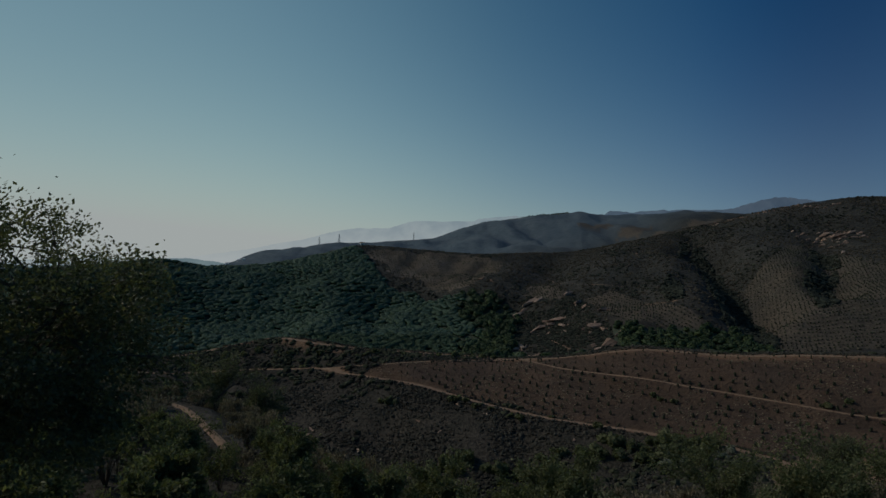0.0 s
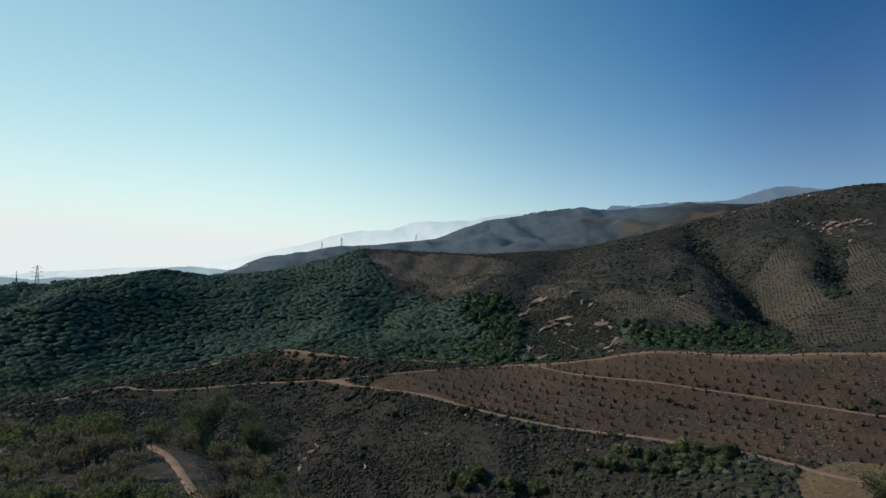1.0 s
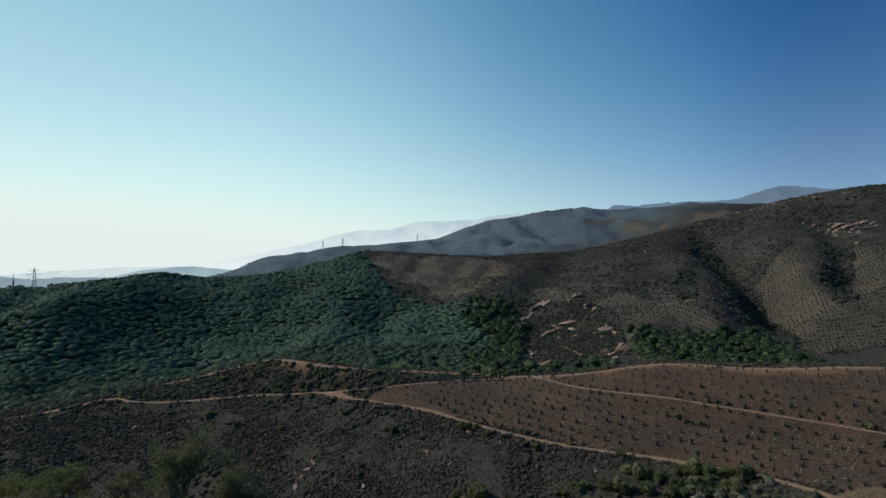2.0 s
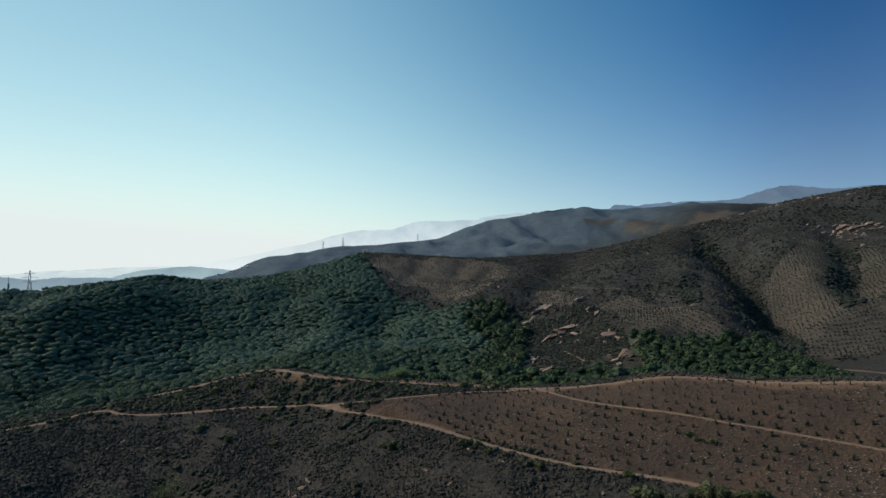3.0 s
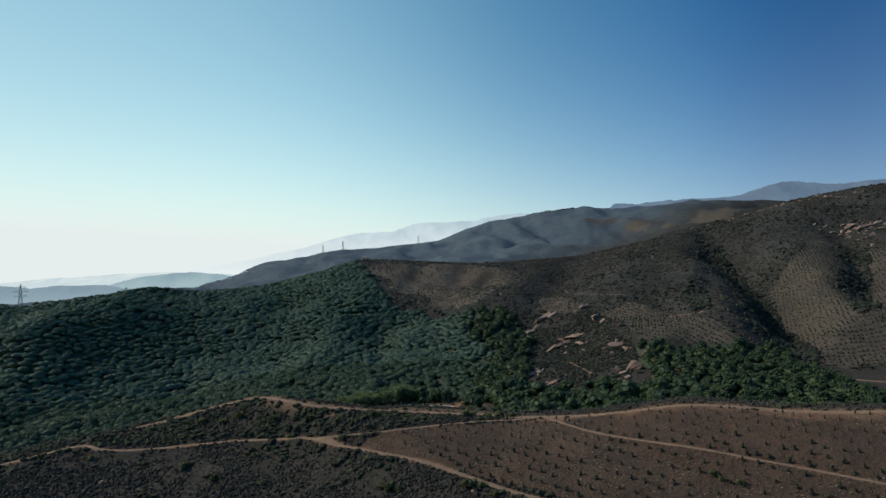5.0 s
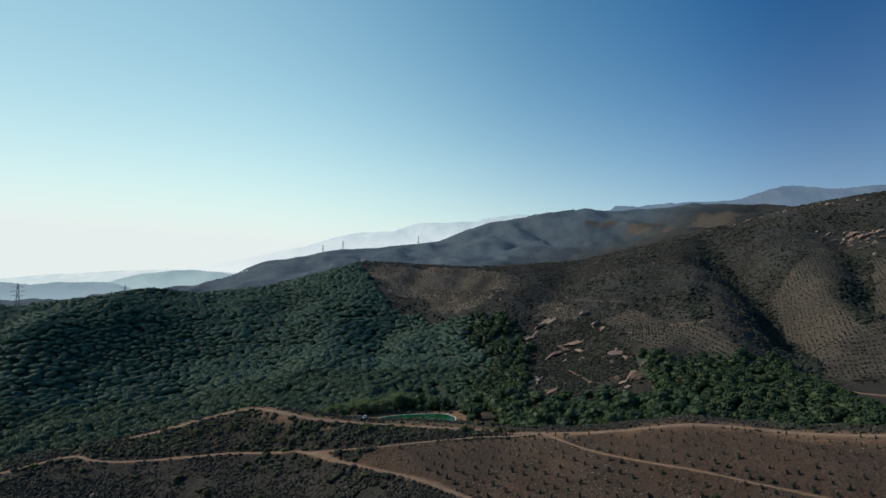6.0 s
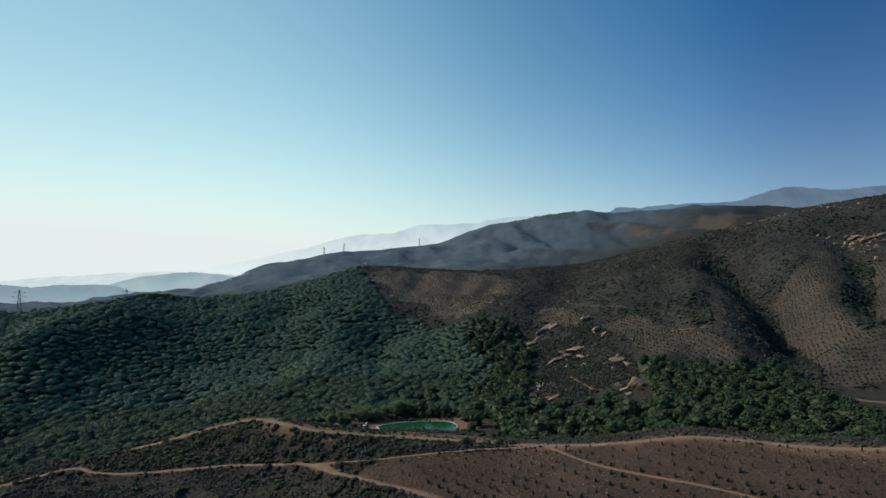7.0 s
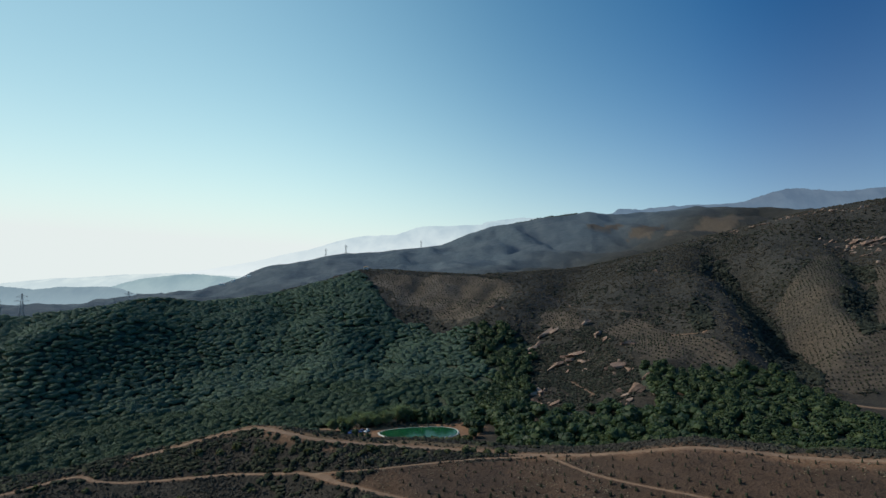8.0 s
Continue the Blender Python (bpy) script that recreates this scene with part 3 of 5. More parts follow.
# each range glows in the colour of the haze painted over it
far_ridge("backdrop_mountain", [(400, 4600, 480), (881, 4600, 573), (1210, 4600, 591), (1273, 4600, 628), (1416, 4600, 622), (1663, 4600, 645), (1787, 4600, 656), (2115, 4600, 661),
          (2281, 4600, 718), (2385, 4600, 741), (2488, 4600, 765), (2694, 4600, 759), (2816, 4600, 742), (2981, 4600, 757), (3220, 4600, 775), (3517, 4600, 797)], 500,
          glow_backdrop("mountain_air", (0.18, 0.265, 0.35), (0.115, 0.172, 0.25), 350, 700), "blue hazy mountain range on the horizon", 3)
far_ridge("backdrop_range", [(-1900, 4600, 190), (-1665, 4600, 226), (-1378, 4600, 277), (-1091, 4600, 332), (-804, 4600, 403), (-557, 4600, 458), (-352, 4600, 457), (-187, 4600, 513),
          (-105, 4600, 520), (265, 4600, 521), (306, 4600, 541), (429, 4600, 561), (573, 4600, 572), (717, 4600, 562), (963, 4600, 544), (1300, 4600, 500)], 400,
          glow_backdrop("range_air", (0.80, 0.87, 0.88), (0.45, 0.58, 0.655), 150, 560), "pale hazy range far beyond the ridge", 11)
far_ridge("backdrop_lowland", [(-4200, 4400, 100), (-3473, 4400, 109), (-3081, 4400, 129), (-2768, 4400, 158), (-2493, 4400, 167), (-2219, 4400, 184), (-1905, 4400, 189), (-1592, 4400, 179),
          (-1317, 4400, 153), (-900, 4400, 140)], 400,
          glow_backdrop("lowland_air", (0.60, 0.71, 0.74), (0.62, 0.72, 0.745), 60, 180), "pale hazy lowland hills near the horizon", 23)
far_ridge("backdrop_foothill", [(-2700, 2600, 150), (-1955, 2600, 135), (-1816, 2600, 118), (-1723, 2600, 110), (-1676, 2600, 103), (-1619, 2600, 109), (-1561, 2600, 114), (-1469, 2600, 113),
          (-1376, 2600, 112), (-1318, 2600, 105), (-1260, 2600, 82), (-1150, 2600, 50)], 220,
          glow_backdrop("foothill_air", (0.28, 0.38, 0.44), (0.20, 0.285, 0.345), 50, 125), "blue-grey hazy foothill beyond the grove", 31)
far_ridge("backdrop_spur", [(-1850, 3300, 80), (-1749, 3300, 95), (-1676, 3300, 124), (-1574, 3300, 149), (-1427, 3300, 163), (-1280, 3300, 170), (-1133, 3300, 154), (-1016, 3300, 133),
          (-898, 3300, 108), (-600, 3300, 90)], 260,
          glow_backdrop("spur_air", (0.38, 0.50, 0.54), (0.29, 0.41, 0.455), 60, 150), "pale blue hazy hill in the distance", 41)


# ---- shapes used by the plants, rocks and things ----
def ico(level):
    bm = bmesh.new()
    bmesh.ops.create_icosphere(bm, subdivisions=level, radius=1.0)
    v = np.array([p.co for p in bm.verts])
    f = np.array([[p.index for p in q.verts] for q in bm.faces])
    bm.free()
    return v, f


ICO = {k: ico(k) for k in (1, 2, 3, 4)}
ICO[0] = (np.array([(1, 0, 0), (-1, 0, 0), (0, 1, 0), (0, -1, 0), (0, 0, 1), (0, 0, -1)], float),
          np.array([(0, 2, 4), (2, 1, 4), (1, 3, 4), (3, 0, 4), (2, 0, 5), (1, 2, 5), (3, 1, 5), (0, 3, 5)]))


def lumps(centres, radii, level, rng, jitter=0.3, squash=0.85):
    """Many ragged clumps of foliage as one set of vertices and faces."""
    v, f = ICO[level]
    n = len(centres)
    k = 1 + jitter * (rng.rand(n, len(v), 1) - 0.5) * 2
    spin = rng.rand(n) * 6.283
    c, s = np.cos(spin)[:, None], np.sin(spin)[:, None]
    q = np.stack([v[None, :, 0] * c - v[None, :, 1] * s, v[None, :, 0] * s + v[None, :, 1] * c, np.repeat(v[None, :, 2], n, 0) * squash], -1)
    out = (q * k * np.asarray(radii)[:, None, None] + np.asarray(centres)[:, None, :]).reshape(-1, 3)
    faces = (f[None] + (np.arange(n) * len(v))[:, None, None]).reshape(-1, 3)
    return out, faces


def leaf_quads(points, out_dir, size, rng, droop=0.2):
    """One small folded leaf of two triangles pairs at every point."""
    n = len(points)
    d = out_dir + rng.normal(0, 0.8, (n, 3))
    d[:, 2] -= droop
    d /= np.linalg.norm(d, axis=1)[:, None]
    side = np.cross(d, rng.normal(0, 1, (n, 3)))
    side /= np.linalg.norm(side, axis=1)[:, None] + 1e-9
    s = (size * (0.7 + 0.6 * rng.rand(n)))[:, None]
    up = np.cross(side, d)
    a, b = points, points + d * s
    m = points + d * s * 0.5
    l, r = m + side * s * 0.28 + up * s * 0.08, m - side * s * 0.28 + up * s * 0.08
    v = np.stack([a, l, b, r], 1).reshape(-1, 3)
    i = np.arange(n)[:, None] * 4
    return v, np.concatenate([i + [0, 1, 2], i + [0, 2, 3]])


def tube(path, radii, sides=6):
    path, radii = np.asarray(path, float), np.asarray(radii, float)
    t = np.gradient(path, axis=0)
    t /= np.linalg.norm(t, axis=1)[:, None] + 1e-9
    ref = np.where(abs(t[:, 2:3]) > 0.9, [[1.0, 0, 0]], [[0, 0, 1.0]])
    u = np.cross(t, ref)
    u /= np.linalg.norm(u, axis=1)[:, None] + 1e-9
    w = np.cross(t, u)
    a = np.linspace(0, 2 * np.pi, sides, endpoint=False)
    v = path[:, None] + radii[:, None, None] * (np.cos(a)[None, :, None] * u[:, None] + np.sin(a)[None, :, None] * w[:, None])
    f = []
    for i in range(len(path) - 1):
        for j in range(sides):
            k = (j + 1) % sides
            f += [(i * sides + j, i * sides + k, (i + 1) * sides + k), (i * sides + j, (i + 1) * sides + k, (i + 1) * sides + j)]
    return v.reshape(-1, 3), np.array(f)


def merge(pieces):
    v, f, n = [], [], 0
    for a, b in pieces:
        v.append(a), f.append(b + n)
        n += len(a)
    return np.concatenate(v), np.concatenate(f)


def box_piece(x0, y0, z0, x1, y1, z1):
    v = np.array([(x, y, z) for z in (z0, z1) for y in (y0, y1) for x in (x0, x1)], float)
    f = np.array([(0, 2, 3), (0, 3, 1), (4, 5, 7), (4, 7, 6), (0, 1, 5), (0, 5, 4), (2, 6, 7), (2, 7, 3), (0, 4, 6), (0, 6, 2), (1, 3, 7), (1, 7, 5)])
    return v, f


def beam(a, b, w):
    return tube([a, b], [w, w], 4)


def thing(name, x, y, z, label, category, group=""):
    e = new(name)
    e.empty_display_size = 0.3
    e.location = (x, y, z)
    return tagged(e, label, category, group)


def ground_z(x, y):
    return float(height(np.array([x]), np.array([y]))[0])


def part(name, vf, mat, parent, label="", soft=False):
    return link_mesh(name, vf[0], vf[1], mat, parent, label, soft)


# ---- materials of plants and rocks ----
LEAF_OAK = mottled("oak_leaf", [(0.25, (0.056, 0.062, 0.035)), (0.5, (0.100, 0.107, 0.056)), (0.75, (0.165, 0.158, 0.086))], 0.5, 6, 0.6, 0.3, island=0.5, glow_through=0.35)
LEAF_BUSH = mottled("bush_leaf", [(0.25, (0.052, 0.060, 0.030)), (0.5, (0.104, 0.112, 0.052)), (0.75, (0.185, 0.178, 0.088))], 0.4, 5, 0.65, 0.25, island=0.5, glow_through=0.35)
TWIG_DRY = mottled("dry_twig", [(0.25, (0.10, 0.084, 0.062)), (0.5, (0.18, 0.145, 0.105)), (0.75, (0.28, 0.22, 0.155))], 0.3, 4, 0.9, 0.1, island=0.5, glow_through=0.2)
# upper grove leaf: lifted and blued to put the haze into its colour
LEAF_GROVE_HAZED = mottled("hazed_grove_leaf", [(0.25, (0.104, 0.156, 0.128)), (0.5, (0.132, 0.188, 0.140)), (0.75, (0.172, 0.224, 0.148))], 0.03, 0.5, 0.62, 0.2, island=0.2, glow_through=0.5)
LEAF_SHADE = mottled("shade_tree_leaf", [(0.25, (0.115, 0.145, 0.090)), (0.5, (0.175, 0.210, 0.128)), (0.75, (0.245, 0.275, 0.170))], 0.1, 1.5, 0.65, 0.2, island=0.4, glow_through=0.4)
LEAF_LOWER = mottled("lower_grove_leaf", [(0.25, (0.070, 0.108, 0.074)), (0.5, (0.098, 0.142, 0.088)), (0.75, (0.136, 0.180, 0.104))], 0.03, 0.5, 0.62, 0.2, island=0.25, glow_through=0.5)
LEAF_VALLEY = mottled("valley_leaf", [(0.25, (0.022, 0.042, 0.018)), (0.5, (0.042, 0.068, 0.026)), (0.75, (0.078, 0.104, 0.036))], 0.06, 0.5, 0.55, 0.3, island=0.5, glow_through=0.3)
LEAF_YOUNG = mottled("young_leaf", [(0.3, (0.022, 0.024, 0.015)), (0.7, (0.055, 0.058, 0.030))], 0.5, 3, 0.7, 0.2, island=0.4)
SCRUB = mottled("scrub_leaf", [(0.25, (0.062, 0.054, 0.041)), (0.5, (0.090, 0.077, 0.059)), (0.75, (0.128, 0.106, 0.082))], 0.05, 0.8, 0.9, 0.1, island=0.5, glow_through=0.25)
SCRUB_GREY = mottled("grey_scrub_leaf", [(0.25, (0.046, 0.042, 0.034)), (0.5, (0.070, 0.063, 0.051)), (0.75, (0.104, 0.092, 0.074))], 0.05, 0.8, 0.9, 0.1, island=0.5, glow_through=0.25)
SCRUB_GREEN = mottled("green_scrub_leaf", [(0.25, (0.036, 0.040, 0.025)), (0.5, (0.058, 0.062, 0.036)), (0.75, (0.094, 0.092, 0.056))], 0.05, 0.8, 0.85, 0.15, island=0.5, glow_through=0.25)
BRUSH_DARK = mottled("dark_brush_leaf", [(0.25, (0.026, 0.030, 0.023)), (0.5, (0.044, 0.048, 0.036)), (0.75, (0.068, 0.070, 0.052))], 0.05, 0.8, 0.85, 0.1, island=0.5, glow_through=0.2)
SAGE = mottled("sage_leaf", [(0.3, (0.10, 0.105, 0.075)), (0.7, (0.20, 0.20, 0.14))], 0.3, 3, 0.9, 0.1, island=0.4)
BARK = mottled("bark", [(0.3, (0.05, 0.04, 0.03)), (0.7, (0.14, 0.115, 0.09))], 1.5, 12, 0.95, 0.1, 0.02)
GRANITE = mottled("weathered_granite", [(0.30, (0.13, 0.084, 0.062)), (0.5, (0.31, 0.197, 0.142)), (0.70, (0.45, 0.320, 0.242))], 0.2, 1.3, 0.9, 0.2, 0.25, island=0.25)
STEEL = mottled("galvanised_steel", [(0.3, (0.16, 0.18, 0.19)), (0.7, (0.28, 0.30, 0.31))], 0.3, 2, 0.55, 0.4)
WHITE_PAINT = mottled("white_paint", [(0.3, (0.62, 0.61, 0.58)), (0.7, (0.80, 0.79, 0.76))], 0.4, 3, 0.6, 0.4)
LINER = mottled("pale_liner", [(0.3, (0.50, 0.47, 0.41)), (0.7, (0.74, 0.71, 0.65))], 0.3, 2, 0.8, 0.3, 0.03)
TILE = mottled("tan_roof", [(0.3, (0.24, 0.17, 0.11)), (0.7, (0.40, 0.30, 0.20))], 0.5, 4, 0.85, 0.2)
RUBBER = mottled("tyre_rubber", [(0.3, (0.02, 0.02, 0.02)), (0.7, (0.04, 0.04, 0.04))], 2, 9, 0.85, 0.2)
GLASS_DARK = mottled("tinted_glass", [(0.3, (0.02, 0.025, 0.03)), (0.7, (0.04, 0.05, 0.055))], 2, 9, 0.08, 0.5)
BLUE_PAINT = mottled("blue_paint", [(0.3, (0.03, 0.07, 0.20)), (0.7, (0.05, 0.10, 0.28))], 1, 6, 0.35, 0.5)
WOOD_POST = mottled("grey_wood", [(0.3, (0.14, 0.10, 0.07)), (0.7, (0.28, 0.22, 0.16))], 2, 12, 0.9, 0.1)


# ---- trees and bushes with real leaves ----
def branch_tree(rng, tall, spread, levels, start, leaf_n, leaf_size, trunk_r, lean=(0, 0), fuzz=0.03):
    """A trunk with limbs that fork; returns (wood, leaves) in local coordinates."""
    wood, tips = [], []

    def grow(p, d, length, r, level):
        n = 5
        pts, q, e = [p], p.copy(), d.copy()
        for i in range(n):
            e = e + rng.normal(0, 0.16, 3) + np.array([0, 0, 0.05])
            e /= np.linalg.norm(e)
            q = q + e * length / n
            pts.append(q.copy())
        wood.append(tube(pts, np.linspace(r, r * 0.55, n + 1), 6 if level < 2 else 4))
        if level >= levels:
            tips.extend(pts[1:])
            return
        if level >= levels - 1:
            tips.extend(pts[3:])
        for k in range(rng.randint(3, 5) if level else start):
            a = rng.rand() * 6.283 + k * 6.283 / start
            out = np.array([math.cos(a), math.sin(a), 0.25 + 0.55 * rng.rand()])
            out[:2] *= spread
            nd = e * 0.55 + out * 0.75
            nd /= np.linalg.norm(nd)
            grow(pts[rng.randint(2, n + 1)].copy(), nd, length * (0.62 + 0.25 * rng.rand()), r * 0.55, level + 1)

    grow(np.zeros(3), np.array([lean[0], lean[1], 1.0]), tall * 0.36, trunk_r, 0)
    tips = np.array(tips)
    pick = rng.randint(0, len(tips), leaf_n)
    pts = tips[pick] + rng.normal(0, tall * fuzz, (leaf_n, 3))
    mid = tips.mean(0)
    out = pts - mid
    out /= np.linalg.norm(out, axis=1)[:, None] + 1e-6
    return merge(wood), leaf_quads(pts, out, leaf_size, rng)


def leafy(name, x, y, tall, spread, seed, leaf_n, leaf_size, trunk_r, label, category, leaf=LEAF_OAK, levels=3, start=4, group="", lean=(0, 0), sink=0.15, fuzz=0.03):
    rng = np.random.RandomState(seed)
    wood, leaves = branch_tree(rng, tall, spread, levels, start, leaf_n, leaf_size, trunk_r, lean, fuzz)
    top = np.percentile(leaves[0][:, 2], 99.5)
    k = tall / top
    e = thing(name, x, y, ground_z(x, y) - sink, label, category, group)
    part("trunk", (wood[0] * k, wood[1]), BARK, e)
    part("crown", (leaves[0] * k, leaves[1]), leaf, e)
    return e


def oak_in_clusters(x, y, tall, reach, seed, label):
    """A broad oak: forking limbs that carry clusters of small leaves with gaps between them."""
    rng = np.random.RandomState(seed)
    e = thing("oak_tree", x, y, ground_z(x, y) - 0.2, label, "tree")
    mid = np.array([0, 0, tall * 0.6])
    wood = [tube([(0, 0, 0), (0.1, 0.05, tall * 0.16), (-0.05, 0.1, tall * 0.32)], [0.34, 0.26, 0.22], 8)]
    fork = np.array([-0.05, 0.1, tall * 0.32])
    points, ways = [], []
    for k in range(15):
        a, up = k * 2.4 + rng.normal(0, 0.2), rng.uniform(-0.2, 0.95)
        side = math.sqrt(max(0.05, 1 - up * up))
        end = mid + np.array([math.cos(a) * side * reach, math.sin(a) * side * reach, up * tall * 0.4]) * 0.74
        bend = fork + (end - fork) * 0.5 + rng.normal(0, 0.35, 3)
        wood.append(tube([fork, bend, end], [0.15, 0.10, 0.06], 6))
        for j in range(13):
            d = rng.normal(0, 1, 3) * [1, 1, 0.75] + (end - mid) / np.linalg.norm(end - mid) * 0.8
            tip = mid + (end - mid) * rng.uniform(0.7, 1.0) + d / np.linalg.norm(d) * rng.uniform(0.7, 2.6)
            off = (tip - mid) / [reach, reach, tall * 0.4]
            far = np.linalg.norm(off)
            if far > 1:
                tip = mid + (tip - mid) / far * rng.uniform(0.88, 1.04)
            knee = end + (tip - end) * 0.55 + rng.normal(0, 0.15, 3)
            start = bend + (end - bend) * rng.uniform(0.4, 1.0)
            wood.append(tube([start, knee, tip], [0.045, 0.028, 0.012], 4))
            for q in range(5):
                twig = tip + rng.normal(0, 0.42, 3) * [1, 1, 0.7]
                wood.append(tube([knee + (tip - knee) * rng.uniform(0.4, 1), twig], [0.014, 0.006], 3))
                n = rng.randint(110, 210)
                points.append((twig + rng.normal(0, 0.2, (n, 3)))[:n * 2 // 3])
                ways.append(np.repeat(((twig - mid) / (np.linalg.norm(twig - mid) + 1e-6))[None], n * 2 // 3, 0))
    part("trunk", merge(wood), BARK, e)
    part("crown", leaf_quads(np.concatenate(points), np.concatenate(ways), 0.095, rng), LEAF_OAK, e)
    return e


# ---- the knoll under the camera: oak, trees, brush ----
oak_in_clusters(-11.3, -10.7, 11.2, 4.7, 8, "gnarled dark oak with clustered small leaves on the knoll")
leafy("oak_tree", -28.5, 60, 9.6, 0.9, 12, 9000, 0.17, 0.22, "dense dark green oak at the brow of the knoll", "tree", start=5)
leafy("oak_tree", -22.3, 57.5, 8.6, 0.8, 13, 7000, 0.17, 0.18, "smaller dark oak beside another at the brow", "tree", start=5)
leafy("oak_tree", 41, 42, 8.2, 0.95, 15, 7000, 0.15, 0.16, "open-crowned oak with a crooked trunk above dry ground", "tree", start=4, lean=(0.2, 0))
for x, y, tall, seed in ((14.2, 9.0, 6.9, 21), (18.3, 9.4, 6.9, 22), (23.2, 12, 7.9, 23), (5.4, 14.2, 4.9, 24), (0.2, 15.8, 4.7, 25),
                         (-4.6, 14.6, 4.2, 26), (-10.5, 15.7, 4.3, 27), (-15.2, 12.2, 4.2, 28), (9.4, 19, 5.2, 29), (-13.2, -4, 3.6, 30), (-11, 0.5, 3.8, 31),
                         (-15.5, 1.5, 3.8, 32), (-6.6, 6.5, 3.9, 33), (-18.5, 6, 4.2, 34), (-13, 7.5, 4.0, 35), (-11.2, 20.5, 3.6, 36), (-19.8, 21, 3.4, 37), (-12, 24.5, 3.8, 38), (-21, 16, 4.2, 39)):
    leafy("bush_tree", x, y, tall, 0.95, seed, 9000, 0.15, 0.09, "olive-green bushy young tree on the knoll", "tree", LEAF_BUSH, levels=3, start=5, group="bushy trees on the knoll")


def bush_shape(rng, wide, tall, leaf_n, leaf, dry):
    """Stems from one root and a ragged cloud of leaves or dry twigs."""
    stems, pts, dirs = [], [], []
    for k in range(9):
        a, r = rng.rand() * 6.283, wide * (0.3 + 0.7 * rng.rand())
        tip = np.array([math.cos(a) * r, math.sin(a) * r, tall * (0.55 + 0.45 * rng.rand())])
        bend = tip * [0.35, 0.35, 0.6] + rng.normal(0, 0.05, 3)
        stems.append(tube([np.zeros(3), bend, tip], [0.035, 0.022, 0.008], 4))
        n = leaf_n // 9
        s = 0.35 + 0.65 * rng.rand(n, 1) ** 0.6
        pts.append(bend + (tip - bend) * s + rng.normal(0, 0.16 * wide, (n, 3)) * [1, 1, 0.8])
        dirs.append(np.repeat((tip / np.linalg.norm(tip))[None], n, 0))
    pts, dirs = np.concatenate(pts), np.concatenate(dirs)
    pts[:, 2] = np.abs(pts[:, 2])
    if dry:
        dirs[:, 2] += 1.2
    v, f = leaf_quads(pts, dirs, leaf, rng, droop=0.0 if dry else 0.2)
    return merge(stems), (v, f)


def bush_kind(name, seeds, wide, tall, leaf_n, leaf, mat, label, category, dry=False):
    out = []
    for s in seeds:
        stems, leaves = bush_shape(np.random.RandomState(s), wide, tall, leaf_n, leaf, dry)
        e = thing(name, 0, 0, 0, label, category, "brush on the knoll")
        part("rootstock", stems, BARK, e)
        part("foliage", leaves, mat, e)
        out.append(e)
    return out


GREEN_BUSH = bush_kind("bush", (61, 62, 63), 1.25, 2.0, 1500, 0.13, LEAF_BUSH, "rounded olive-green bush among dry brush", "bush")
DARK_BUSH = bush_kind("bush", (64, 65), 1.2, 2.3, 1500, 0.13, LEAF_OAK, "dark green scrub oak bush on the knoll", "bush")
DRY_BUSH = bush_kind("dry_bush", (71, 72, 73), 1.2, 1.5, 1200, 0.17, TWIG_DRY, "dry brown leafless bush on the knoll", "bush", True)
rng = np.random.RandomState(77)
used = {}
spots = []
for i in range(9000):
    x, y = rng.uniform(-75, 48), rng.uniform(-6, 78)
    if abs(x) > 0.62 * (y + 28) + 5:
        continue
    path_d = np.hypot(LINES["footpath"][:, 0] - x, LINES["footpath"][:, 1] - y).min()
    if path_d < 1.25 or (24 <= y < 46 and -0.435 < (x + 0.9) / (y + 20.5) < -0.315) or math.hypot(x + 30, y - 48) < 1.6 or any((x - a) ** 2 + (y - b) ** 2 < 2.6 for a, b in spots):
        continue
    if y > 55 and rng.rand() < 0.55:
        continue
    spots.append((x, y))
    if len(spots) >= 400:
        break
for x, y in spots:
    dryness = fbm(np.array([x]), np.array([y]), 22, 2)[0] + 0.35 * (y > 26) - 0.15 + rng.normal(0, 0.12)
    pool = DRY_BUSH if dryness > 0.12 else (DARK_BUSH if rng.rand() < 0.35 else GREEN_BUSH)
    src = pool[rng.randint(len(pool))]
    k = rng.uniform(0.85, 1.6) * (1.0 if y > 6 else 0.8)
    m = pose(x, y, ground_z(x, y) - 0.12, 0, 0, rng.uniform(0, 360))
    if id(src) in used:
        ob = copy_thing(src, m)
    else:
        ob, used[id(src)] = src, True
        ob.matrix_basis = m
    ob.scale = (k, k, k * rng.uniform(0.85, 1.2))


# ---- scrub on the slopes ----
def scatter(n, x0, x1, y0, y1, seed):
    r = np.random.RandomState(seed)
    return r.uniform(x0, x1, n), r.uniform(y0, y1, n), r


def off_roads(x, y, gap):
    ok = np.ones(len(x), bool)
    for k, p in LINES.items():
        w = ROADS[k][1] + gap
        box = np.nonzero((x > p[:, 0].min() - w) & (x < p[:, 0].max() + w) & (y > p[:, 1].min() - w) & (y < p[:, 1].max() + w))[0]
        if len(box):
            d = np.hypot(x[box, None] - p[None, :, 0], y[box, None] - p[None, :, 1]).min(1)
            ok[box[d < w]] = False
    return ok


def in_sight(x, y, slack=0.8):
    return np.abs(x) < slack * (y + 40) + 12


def in_fields(x, y):
    hit = np.zeros(len(x), bool)
    for f in FIELDS:
        hit |= inside(x, y, f)
    for f in STRIPS:
        hit &= ~inside(x, y, f)
    return hit


